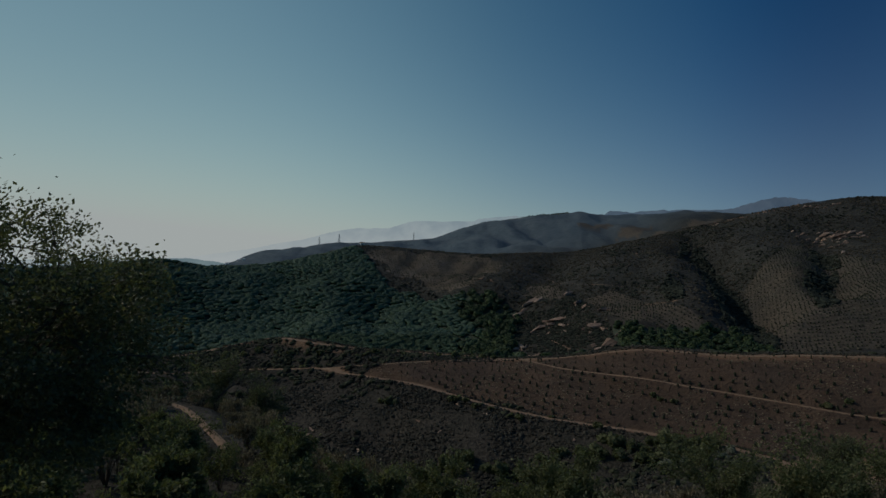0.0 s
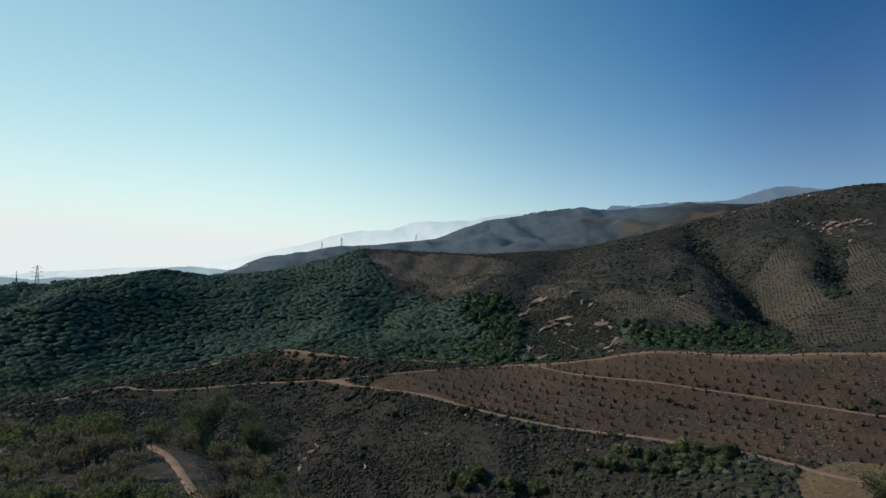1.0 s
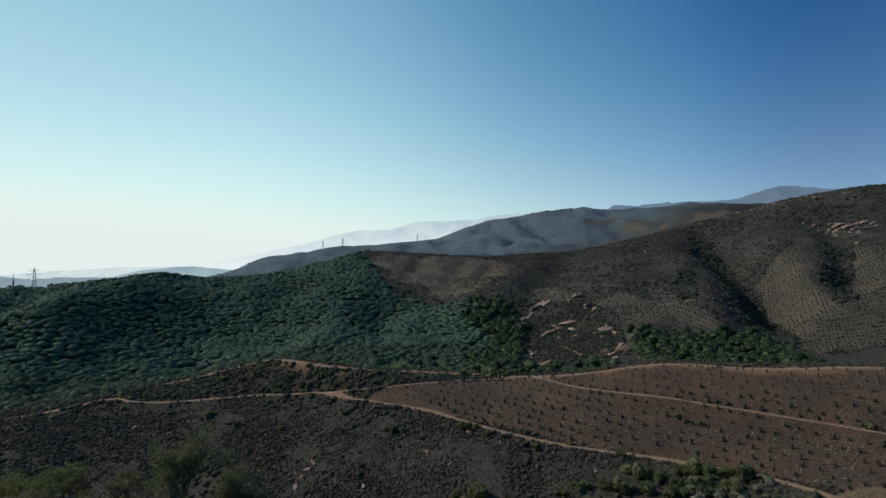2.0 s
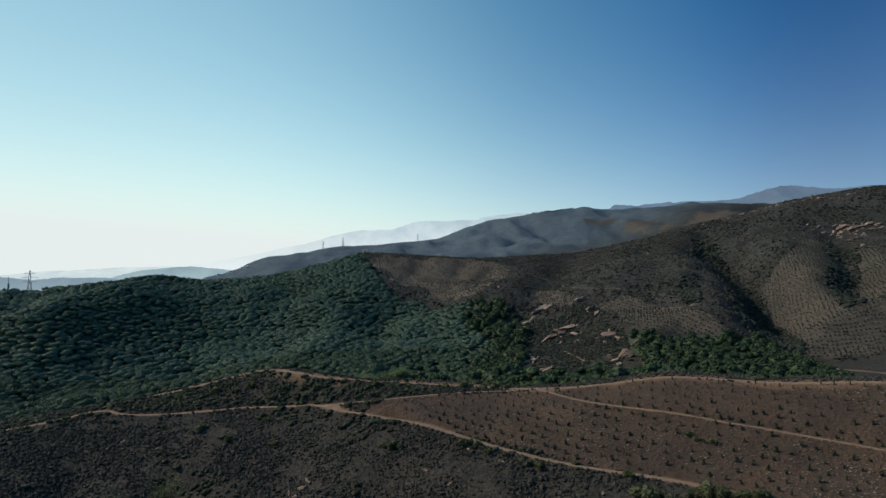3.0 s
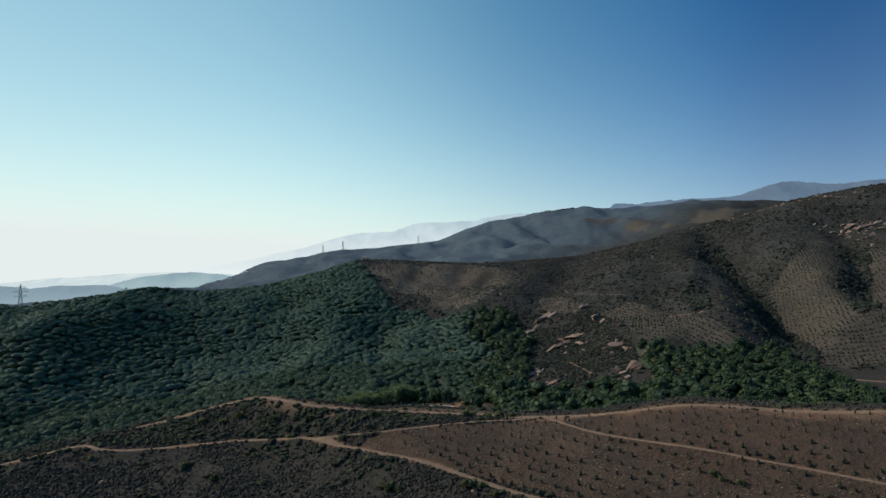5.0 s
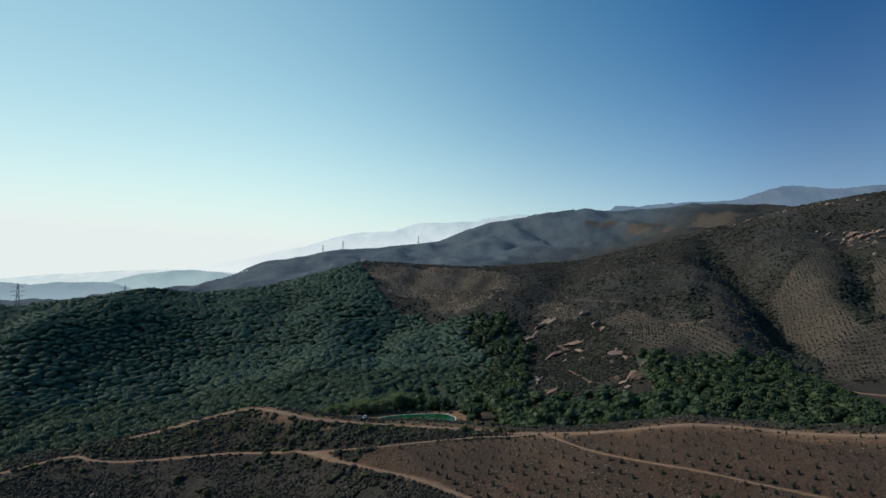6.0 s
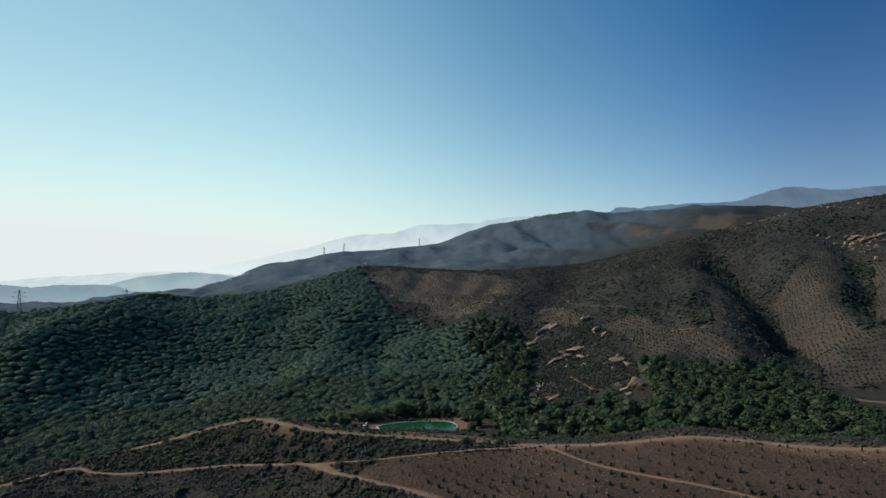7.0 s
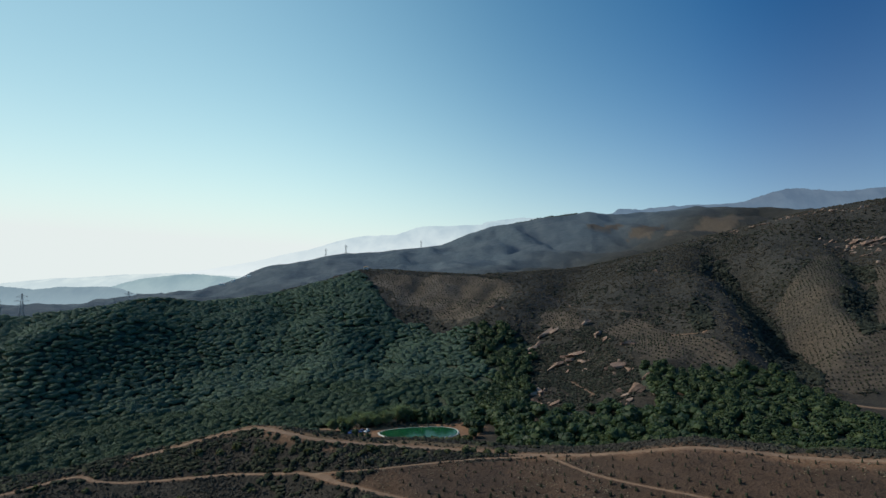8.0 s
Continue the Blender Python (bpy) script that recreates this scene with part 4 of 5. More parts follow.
def stuff(name, x, y, radius, level, mat, label, rng, jitter=0.42, squash=0.7, lift=0.3, category="scrub"):
    z = height(x, y) + radius * lift
    v, f = lumps(np.column_stack([x, y, z]), radius, level, rng, jitter, squash)
    return tagged(link_mesh(name, v, f, mat), label, category, kind="stuff")


ROCK_SLOPE = [(62, 440), (66, 510), (80, 545), (100, 535), (124, 556), (134, 520), (126, 470), (130, 445), (122, 402), (95, 404), (62, 402)]
BANK = [(-124, 240), (-102, 252), (-70, 255), (-42, 240), (-18, 237), (8, 233), (24, 229), (14, 227), (-22, 224), (-46, 230), (-90, 237)]
x, y, r = scatter(150000, -190, 190, 85, 262, 101)
keep = in_sight(x, y, 0.72) & off_roads(x, y, 0.3) & ~inside(x, y, ORCHARD) & ~inside(x, y, STRAW) & (~inside(x, y, VERGE) | (r.rand(len(x)) < 0.25))
patchy = fbm(x, y, 11, 3) + r.normal(0, 0.2, len(x))
keep &= patchy > -0.1
x, y, patchy = x[keep], y[keep], patchy[keep]
stuff("scrub", x, y, r.uniform(0.16, 0.5, len(x)) * (1 + np.clip(patchy, 0, 0.4)), 0, SCRUB_GREY, "low grey-brown dry scrub covering the ravine slopes", r, 0.5, 0.8)
x, y, r = scatter(30000, -190, 190, 85, 262, 108)
keep = in_sight(x, y, 0.72) & off_roads(x, y, 0.6) & ~inside(x, y, ORCHARD) & ~inside(x, y, STRAW) & (~inside(x, y, VERGE) | (r.rand(len(x)) < 0.25))
keep &= fbm(x, y, 11, 3) + r.normal(0, 0.16, len(x)) > 0.04
x, y = x[keep], y[keep]
stuff("taller_scrub", x, y, r.uniform(0.3, 0.8, len(x)), 1, SCRUB_GREY, "taller clumps of grey-brown scrub on the slopes", r)
x, y, r = scatter(15000, -200, 200, 75, 262, 102)
keep = in_sight(x, y) & off_roads(x, y, 1.0) & ~inside(x, y, ORCHARD) & ~inside(x, y, STRAW) & (~inside(x, y, VERGE) | (r.rand(len(x)) < 0.25))
keep &= (fbm(x, y, 26, 2) + r.normal(0, 0.1, len(x)) > 0.16) | ((y < 150) & (r.rand(len(x)) < 0.25))
x, y = x[keep], y[keep]
k = r.uniform(0.5, 1.3, len(x))
stuff("green_scrub", np.r_[x, x + 0.6 * k, x - 0.4 * k], np.r_[y, y + 0.5 * k, y + 0.4 * k], np.r_[k, k * 0.7, k * 0.65], 1, SCRUB_GREEN,
      "patches of taller dull-green scrub on the slopes", r)
x, y, r = scatter(26000, -60, 170, 100, 225, 103)
keep = (inside(x, y, ORCHARD) | inside(x, y, STRAW)) & off_roads(x, y, 0.3) & (fbm(x, y, 15, 3) + r.normal(0, 0.1, len(x)) > 0.06)
x, y = x[keep], y[keep]
stuff("dry_tufts", x, y, r.uniform(0.12, 0.34, len(x)), 1, TWIG_DRY, "dry weeds and clods on the orchard soil", r, 0.5, 0.5, 0.1)
x, y, r = scatter(80000, -560, 760, 400, 960, 104)
keep = in_sight(x, y, 0.76) & off_roads(x, y, 1.0) & ~inside(x, y, GROVE) & ~in_fields(x, y)
keep &= fbm(x, y, 45, 4) + r.normal(0, 0.2, len(x)) > -0.22
x, y = x[keep], y[keep]
stuff("hill_scrub", x, y, r.uniform(0.5, 1.5, len(x)), 0, SCRUB, "dark chaparral scrub on the far hillsides", r)
x, y, r = scatter(34000, -560, 760, 400, 960, 105)
keep = in_sight(x, y, 0.76) & off_roads(x, y, 1.5) & ~inside(x, y, GROVE) & ~in_fields(x, y) & (fbm(x + 300, y, 40, 4) + r.normal(0, 0.1, len(x)) > 0.12)
x, y = x[keep], y[keep]
stuff("hill_brush", x, y, r.uniform(0.7, 1.9, len(x)), 1, BRUSH_DARK, "thick dark brush in the folds of the far hills", r)

x, y, r = scatter(24000, 190, 460, 405, 790, 109)
keep = inside(x + 7 * fbm(x, y, 20, 2), y, RAVINE) & (r.rand(len(x)) < 0.8)
for f in STRIPS + FOLDS:
    keep |= inside(x, y, f)
x, y = x[keep], y[keep]
stuff("ravine_brush", x, y, r.uniform(0.9, 2.6, len(x)), 1, BRUSH_DARK, "dense dark brush filling the ravine beside the field", r)
x, y, r = scatter(9000, 55, 140, 385, 560, 106)
keep = inside(x, y, ROCK_SLOPE) & off_roads(x, y, 0.6) & (fbm(x, y, 18, 3) + r.normal(0, 0.15, len(x)) > -0.12)
x, y = x[keep], y[keep]
stuff("slope_brush", x, y, r.uniform(0.4, 1.2, len(x)), 1, BRUSH_DARK, "dark brush between the boulders of the slope", r)
x, y, r = scatter(9000, -130, 35, 218, 260, 107)
keep = inside(x, y, BANK) & off_roads(x, y, 0.9) & (fbm(x, y, 9, 3) + r.normal(0, 0.12, len(x)) > -0.05)
x, y = x[keep], y[keep]
stuff("bank_brush", x, y, r.uniform(0.35, 1.1, len(x)), 1, SCRUB_GREEN, "dull-green brush on the bank under the crest road", r)


# ---- single shrubs that stand out ----
def shrub_mesh(seed, mat):
    r = np.random.RandomState(seed)
    c = r.normal(0, 0.38, (9, 3)) * [1, 1, 0.5] + [0, 0, 0.55]
    v, f = lumps(c, r.uniform(0.26, 0.52, 9), 2, r, 0.3, 0.9)
    pts = v[r.randint(0, len(v), 1500)]
    d = pts - [0, 0, 0.4]
    lv, lf = leaf_quads(pts, d / (np.linalg.norm(d, axis=1)[:, None] + 1e-6), 0.17, r)
    v, f = merge([(v, f), (lv, lf)])
    me = link_mesh("shrub", v, f, mat)
    return me


GREENS = [shrub_mesh(s, LEAF_BUSH) for s in (201, 202, 203)]
SAGES = [shrub_mesh(s, SAGE) for s in (204, 205)]
placed = set()
for sources, label, group, spots, lo, hi in (
        (GREENS, "dark green round shrub beside the dirt road", "shrubs along the roads",
         [(6, 187), (8, 186), (10.5, 185), (24, 173.5), (26.5, 172), (18, 178.5), (13, 181), (-62, 224), (-52, 231.5), (-15, 192), (-18, 194), (-33, 169),
          (-30.9, 230), (-36, 232), (-24, 233), (-27, 231), (14.7, 231), (19, 231.5), (23.6, 231), (-95, 246), (-88, 247), (-80, 245), (-74, 246), (-102, 246),
          (-110, 243), (-116, 241), (-66, 243), (-59, 240), (-52, 238), (-46, 236), (-12, 230.5), (-6, 230.5), (2, 231), (8, 230.8), (36, 172), (48, 163),
          (-100, 226), (-120, 230), (-138, 233), (-85, 222), (-72, 214), (-56, 210), (70, 174), (69, 176.5), (73.5, 172), (112, 158), (118, 157)], 0.9, 1.9),
        (GREENS, "tall green thicket shrub at the foot of the slope", "thicket in the ravine",
         [(63, 150), (60, 151), (66, 148), (69, 146.5), (72, 143), (64, 144), (57, 147), (54, 150), (50, 153), (61, 140), (67, 139), (55, 142), (49, 146), (44, 148),
          (7.4, 158), (4, 157), (10, 155), (6, 153), (1, 155), (40, 150), (35, 151), (30, 153), (-4, 150), (-14, 148), (-22, 152), (18, 150), (24, 148)], 1.7, 3.1),
        (GREENS, "grey-green bush in front of the pond", "bushes before the pond",
         [(x0, 366.6 + 0.8 * math.sin(x0)) for x0 in range(-44, 16, 2)] + [(x0, 364 + 1.5 * math.cos(x0)) for x0 in range(-40, 14, 3)], 1.5, 2.6),
        (SAGES, "pale grey-green sage bush at the foot of the slope", "sage bushes",
         [(70, 143.5), (66.5, 143), (63, 137.5), (68, 136), (73, 138), (59, 138), (76, 140), (-44, 168), (-38, 172)], 1.3, 2.1)):
    r = np.random.RandomState(len(spots))
    for x, y in spots:
        src = sources[r.randint(len(sources))]
        k = r.uniform(lo, hi)
        m = pose(x, y, ground_z(x, y) - 0.15 * k, 0, 0, r.uniform(0, 360))
        if src.name in placed:
            ob = copy_thing(src, m)
        else:
            ob = src
            placed.add(src.name)
            ob.matrix_basis = m
        ob.scale = (k, k, k * r.uniform(0.75, 1.1))
        tagged(ob, label, "shrub", group)


# ---- young orchard on the near ridge ----
def young_tree(seed):
    r = np.random.RandomState(seed)
    e = thing("young_tree", 0, 0, 0, "small dark young orchard tree on bare soil", "tree", "young trees of the orchard")
    part("trunk", tube([(0, 0, -0.1), (0.02, 0, 0.35), (0, 0.02, 0.9)], [0.05, 0.04, 0.02], 5), BARK, e)
    c = np.column_stack([r.normal(0, 0.14, 6), r.normal(0, 0.14, 6), np.linspace(0.35, 1.25, 6)])
    v, f = lumps(c, np.linspace(0.42, 0.26, 6), 1, r, 0.4, 1.1)
    part("crown", (v, f), LEAF_YOUNG, e)
    return e


YOUNG = [young_tree(s) for s in (301, 302, 303, 304)]
along, across = np.array([0.745, -0.667]), np.array([0.667, 0.745])
r = np.random.RandomState(310)
cells = []
for i in range(-36, 56):
    for j in range(-18, 20):
        p = np.array([40.0, 195.0]) + along * (i * 3.7 + (j % 2) * 1.2) + across * (j * 4.3) + r.normal(0, 0.35, 2)
        cells.append(p)
cells = np.array(cells)
keep = inside(cells[:, 0], cells[:, 1], ORCHARD) & off_roads(cells[:, 0], cells[:, 1], 0.7) & (r.rand(len(cells)) > 0.12) & (cells[:, 0] > -14)
keep &= (cells[:, 1] > 118)
edge = LINES["terrace"][::3] + np.array([0.9, 1.5])
cells = np.concatenate([cells[keep], edge])
cells = cells[np.argsort(np.hypot(cells[:, 0], cells[:, 1] - 15))]
taken = set()
for x, y in cells[:300]:
    src = YOUNG[r.randint(4)]
    m = pose(x, y, ground_z(x, y), 0, 0, r.uniform(0, 360))
    if src.name in taken:
        ob = copy_thing(src, m)
    else:
        ob = src
        taken.add(src.name)
        ob.matrix_basis = m
    k = r.uniform(0.6, 1.0)
    ob.scale = (k, k, k * r.uniform(0.9, 1.2))
rest = cells[300:]
if len(rest):
    z = np.repeat(height(rest[:, 0], rest[:, 1]), 3) + np.tile([0.4, 0.75, 1.05], len(rest))
    v, f = lumps(np.column_stack([np.repeat(rest[:, 0], 3), np.repeat(rest[:, 1], 3), z]), np.tile([0.34, 0.28, 0.2], len(rest)) * 0.8, 1, r, 0.4, 1.2)
    tagged(link_mesh("far_young_trees", v, f, LEAF_YOUNG), "more small young orchard trees along the ridge", "trees", kind="stuff")
rows = []
for f_i, field in enumerate(FIELDS):
    p = np.array(field, float)
    mid, reach = p.mean(0), np.hypot(*(p.max(0) - p.min(0))) / 2
    fall = np.array([ground_z(mid[0] + 25, mid[1]) - ground_z(mid[0] - 25, mid[1]), ground_z(mid[0], mid[1] + 25) - ground_z(mid[0], mid[1] - 25)])
    fall /= np.hypot(*fall)  # rows lie across the fall of the slope
    level_way = np.array([fall[1], -fall[0]])
    for i, v in enumerate(np.arange(-reach, reach, 4.7)):
        for u in np.arange(-reach, reach, 3.0):
            q = mid + level_way * (u + (i % 2) * 1.5 + r.normal(0, 0.4)) + fall * (v + 3.0 * math.sin(u * 0.03) + r.normal(0, 0.3))
            if inside(q[:1], q[1:], field)[0]:
                rows.append(q)
rows = np.array(rows)
rows = rows[in_fields(rows[:, 0], rows[:, 1]) & (r.rand(len(rows)) > 0.08)]
stuff("field_trees", rows[:, 0], rows[:, 1], r.uniform(0.5, 0.82, len(rows)), 1, LEAF_YOUNG, "rows of young trees on the far terraced fields", r, 0.3, 1.0, 0.7, "trees")


# ---- the mature grove ----
def grove_tree(seed):
    r = np.random.RandomState(seed)
    e = thing("grove_tree", 0, 0, 0, "dense dark green fruit tree in the valley grove", "tree", "trees of the valley grove")
    part("trunk", tube([(0, 0, -0.3), (0.1, 0, 1.0), (0, 0.1, 2.4)], [0.22, 0.17, 0.12], 6), BARK, e)
    a = r.rand(9) * 6.283
    q = r.uniform(0.3, 2.0, 9)
    c = np.column_stack([np.cos(a) * q, np.sin(a) * q, r.uniform(1.6, 4.3, 9) - 0.5 * q])
    v, f = lumps(c, r.uniform(1.0, 1.7, 9), 2, r, 0.26, 0.85)
    pts = v[r.randint(0, len(v), 380)]
    d = pts - [0, 0, 2]
    part("crown", merge([(v, f), leaf_quads(pts, d / (np.linalg.norm(d, axis=1)[:, None] + 1e-6), 0.55, r)]), LEAF_VALLEY, e)
    return e


SOURCES = [grove_tree(s) for s in (401, 402, 403, 404, 405)]
r = np.random.RandomState(420)
pts = []
for row, rad in enumerate(np.arange(300, 880, 4.4)):
    for t in np.arange(-0.66, 0.66, 4.0 / rad):
        q = rad + 9 * fbm(np.array([t * 14]), np.array([rad * 0.012]), 2, 2)[0]
        loose = 1.3 if t < 0.08 else 1.8
        pts.append((HUB[0] + q * math.sin(t) + r.normal(0, loose), HUB[1] + q * math.cos(t) + r.normal(0, loose)))
pts = np.array(pts)
pond_gap = np.hypot((pts[:, 0] + 15) / 31, (pts[:, 1] - 387) / 26) > 1
ragged = fbm(pts[:, 0], pts[:, 1], 24, 3)
keep = inside(pts[:, 0] + ragged * 9, pts[:, 1] + ragged * 9, GROVE) & pond_gap & off_roads(pts[:, 0], pts[:, 1], 2.0) & (ragged + r.normal(0, 0.1, len(pts)) > -0.66)
keep &= (pts[:, 0] < 18) | (r.rand(len(pts)) < 0.62)
bench = np.mod(height(pts[:, 0], pts[:, 1]) / 6.5 + 0.5 * fbm(pts[:, 0], pts[:, 1], 90, 2), 1.0)  # lanes along the contour terraces
keep &= (pts[:, 0] > 18) | (pts[:, 1] < 430) | (bench > 0.17) | (r.rand(len(pts)) < 0.5)
keep &= ~((pts[:, 0] > 46) & (pts[:, 0] < 128) & (pts[:, 1] > 374) & (pts[:, 1] < 404) & (r.rand(len(pts)) < 0.75))
pts = pts[keep]
first = (pts[:, 1] < 420) & (pts[:, 0] > -75)
order = np.argsort(np.where(first, np.hypot(pts[:, 0] - 60, pts[:, 1] - 350), 1e6))
near, others = pts[order[:280]], pts[order[280:]]
taken = set()
for x, y in near:
    src = SOURCES[r.randint(5)]
    m = pose(x, y, ground_z(x, y), 0, 0, r.uniform(0, 360))
    if src.name in taken:
        ob = copy_thing(src, m)
    else:
        ob = src
        taken.add(src.name)
        ob.matrix_basis = m
    k = r.uniform(0.95, 1.9)
    ob.scale = (k, k, k * r.uniform(0.8, 1.15))


def canopy(spots, name, label, leaf, spread, clumps, flat, spacing):
    """A closed roof of low crowns that run into one another, rough with many small leaf clumps."""
    n = len(spots)
    size = r.uniform(*spread, n) * (1.0 + 0.4 * fbm(spots[:, 0], spots[:, 1], 32, 2))
    base = np.column_stack([spots, height(spots[:, 0], spots[:, 1]) + size * r.uniform(1.95, 2.2, n)])
    body = lumps(base, size * spacing * (0.98 if flat < 0.5 else 0.84), 1, r, 0.14, flat)
    k, a = np.sqrt(r.rand(n, clumps)), r.rand(n, clumps) * 6.283
    reach = size[:, None] * spacing * 0.72
    out = np.stack([np.cos(a) * k * reach, np.sin(a) * k * reach, flat * reach * 1.3 * np.sqrt(1 - 0.85 * k * k) + size[:, None] * r.normal(0, 0.14, (n, clumps))], -1)
    hung = lumps((base[:, None, :] + out).reshape(-1, 3), (size[:, None] * r.uniform(0.3, 0.66, (n, clumps))).ravel(), 0, r, 0.34, 0.8)
    tagged(link_mesh(name, *merge([body, hung]), leaf, smooth_faces=True), label, "grove", kind="stuff")


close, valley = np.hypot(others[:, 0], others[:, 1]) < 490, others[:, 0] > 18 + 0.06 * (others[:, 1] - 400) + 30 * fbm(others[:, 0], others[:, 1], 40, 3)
canopy(others[valley], "valley_grove", "bright-topped dark green fruit trees in the valley", LEAF_VALLEY, (0.9, 1.7), 26, 0.62, 3.0)
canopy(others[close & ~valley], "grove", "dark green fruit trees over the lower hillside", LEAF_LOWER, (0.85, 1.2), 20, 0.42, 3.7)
# farther crowns wear the leaf colour that has haze painted in
canopy(others[~close & ~valley], "upper_grove", "terraced rows of dark green fruit trees over the hillside", LEAF_GROVE_HAZED, (0.85, 1.2), 15, 0.4, 3.7)
r = np.random.RandomState(440)
k = r.rand(260)
x, y = np.interp(k, [0, 0.3, 0.6, 1], [250, 420, 560, 700]) + r.normal(0, 14, 260), np.interp(k, [0, 0.3, 0.6, 1], [3190, 3280, 3345, 3420]) + r.normal(0, 30, 260)
stuff("ridge_trees", x, y, r.uniform(2.5, 5.5, 260), 1, SCRUB_GREEN, "small trees scattered along the distant ridge", r, 0.3, 0.9, 0.5, "trees")


# ---- boulders and outcrops ----
def boulder_mesh(seed, flat):
    r = np.random.RandomState(seed)
    v, f = ICO[3]
    p = v.copy()
    for k in range(13):  # split faces, as granite breaks
        d = r.normal(0, 1, 3) * [1, 1, 1.2]
        d /= np.linalg.norm(d)
        h = p @ d
        p = p - np.maximum(h - r.uniform(0.32, 0.66), 0)[:, None] * d
    bumps = fbm(p[:, 0] * 4 + seed, p[:, 1] * 4 + p[:, 2] * 3, 1, 3)
    p = p * (1 + 0.2 * bumps)[:, None] * [1.5, 0.95, 1.5 * flat]
    ob = link_mesh("boulder", p, f, GRANITE)
    return ob


ROCKS = [boulder_mesh(s, h) for s, h in ((501, 0.6), (502, 0.5), (503, 0.75), (504, 0.42), (505, 0.55))]
r = np.random.RandomState(510)
placed = set()


def rock(x, y, wide, label, group, slab=False):
    src = ROCKS[r.randint(len(ROCKS))]
    k = wide / 2
    dz = ground_z(x, y + 2) - ground_z(x, y - 2)
    tilt, lean = math.degrees(math.atan2(dz, 4)) * 0.8, r.uniform(-10, 10)
    if slab:
        lean, turn = r.uniform(-34, -12), r.uniform(-18, 30)
        size = (k * r.uniform(0.8, 1.3), k * r.uniform(0.6, 0.9), k * r.uniform(0.5, 0.9))
    else:
        turn, size = r.uniform(0, 360), (k * r.uniform(0.9, 1.3), k * r.uniform(0.7, 1.0), k * r.uniform(0.7, 1.1))
    m = pose(x, y, ground_z(x, y) + (0.12 if wide < 2.9 else 0.34) * k, tilt, lean, 0) @ pose(0, 0, 0, 0, 0, turn)
    if src.name in placed:
        ob = copy_thing(src, m)
    else:
        ob = src
        placed.add(src.name)
        ob.matrix_basis = m
    ob.scale = size
    tagged(ob, label, "boulder", group)


def cluster(x, y, wide, label, group, slab):
    rock(x, y, wide, label, group, slab)
    for i in range(2 if wide > 5 else 1):
        rock(x + r.uniform(-1, 1) * wide * 0.9, y + r.uniform(-1, 1) * wide * 0.9, wide * r.uniform(0.25, 0.6), label, group, slab and r.rand() < 0.7)


for x, y, w in ((70.4, 535.8, 6.2), (75.6, 545.7, 6.8), (80.4, 549.6, 7.8), (87.0, 506.8, 9.0), (81.5, 503.2, 5.4), (88.7, 561.6, 9.9), (96.3, 560.5, 8.9), (120.7, 560.4, 8.0)):
    rock(x, y, w * 1.15, "long tan granite slab bare among the brush", "boulders on the slope", True)
for x, y, w in ((104.0, 514.7, 10.1), (98.8, 509.1, 6.4), (105.9, 499.4, 5.4), (117.9, 451.4, 8.1), (121.8, 457.0, 3.3), (123.4, 441.3, 4.4), (114.0, 441.4, 3.2),
                (110.8, 418.1, 3.8), (119.3, 409.6, 9.0), (111.3, 400.5, 4.4), (111.9, 407.0, 3.3), (92.1, 493.2, 3.5), (103.5, 483.0, 3.5), (65.4, 451.3, 6.4),
                (61.0, 447.7, 4.8), (59.5, 437.1, 4.6), (62.5, 432.3, 3.8), (58.6, 418.4, 5.2), (58.1, 407.9, 4.4), (73.0, 428.9, 5.4), (73.4, 408.0, 3.6),
                (74.8, 397.4, 4.3), (82.8, 393.8, 3.5), (137.9, 493.1, 5.4), (125.7, 530.0, 6.6), (126.5, 515.0, 5.6), (65.7, 501.3, 3.5), (130.4, 424.3, 5.4),
                (131.3, 421.6, 3.9), (142.2, 395.5, 4.4), (45.5, 630.6, 4.4), (56.5, 619.6, 3.8), (-31.2, 551.4, 3.9)):
    cluster(x, y, w * 1.15, "pale weathered granite boulder in the scrub slope", "boulders on the slope", r.rand() < 0.3)
BAND = run([(404, 902), (418, 892), (436, 883), (458, 867), (474, 856), (496, 856), (520, 838), (546, 828)], 5.5)
SLABS = [(472, 753, 10), (483, 760, 13), (490, 760, 12), (487, 746, 14), (499, 749, 12), (482, 730, 9), (510, 751, 12), (499, 730, 10), (464, 746, 7), (482, 715, 8),
         (447, 756, 5), (460, 767, 7), (459, 754, 6), (451, 773, 5), (468, 737, 7), (465, 719, 6), (449, 728, 4), (453, 675, 6), (448, 659, 6), (471, 713, 7),
         (478, 750, 9), (495, 740, 9), (505, 760, 9), (520, 748, 10), (515, 735, 8), (492, 768, 8), (368, 881, 5), (379, 863, 4), (392, 875, 4), (435, 891, 6), (411, 907, 6)]
for x, y, w in SLABS + [(bx + r.normal(0, 4), by + r.normal(0, 4), r.uniform(3.5, 7.5)) for bx, by in BAND]:
    cluster(x, y, w * 0.8, "pale tilted granite slab of a hilltop outcrop", "outcrop on the ridge", True)
for x, y, w in ((285, 711, 9), (279, 706, 5), (290, 714, 4), (300, 688, 6), (236, 720, 5), (300, 640, 4)):
    rock(x, y, w, "pinkish granite rock on the dark hillside", "rocks on the hillside")
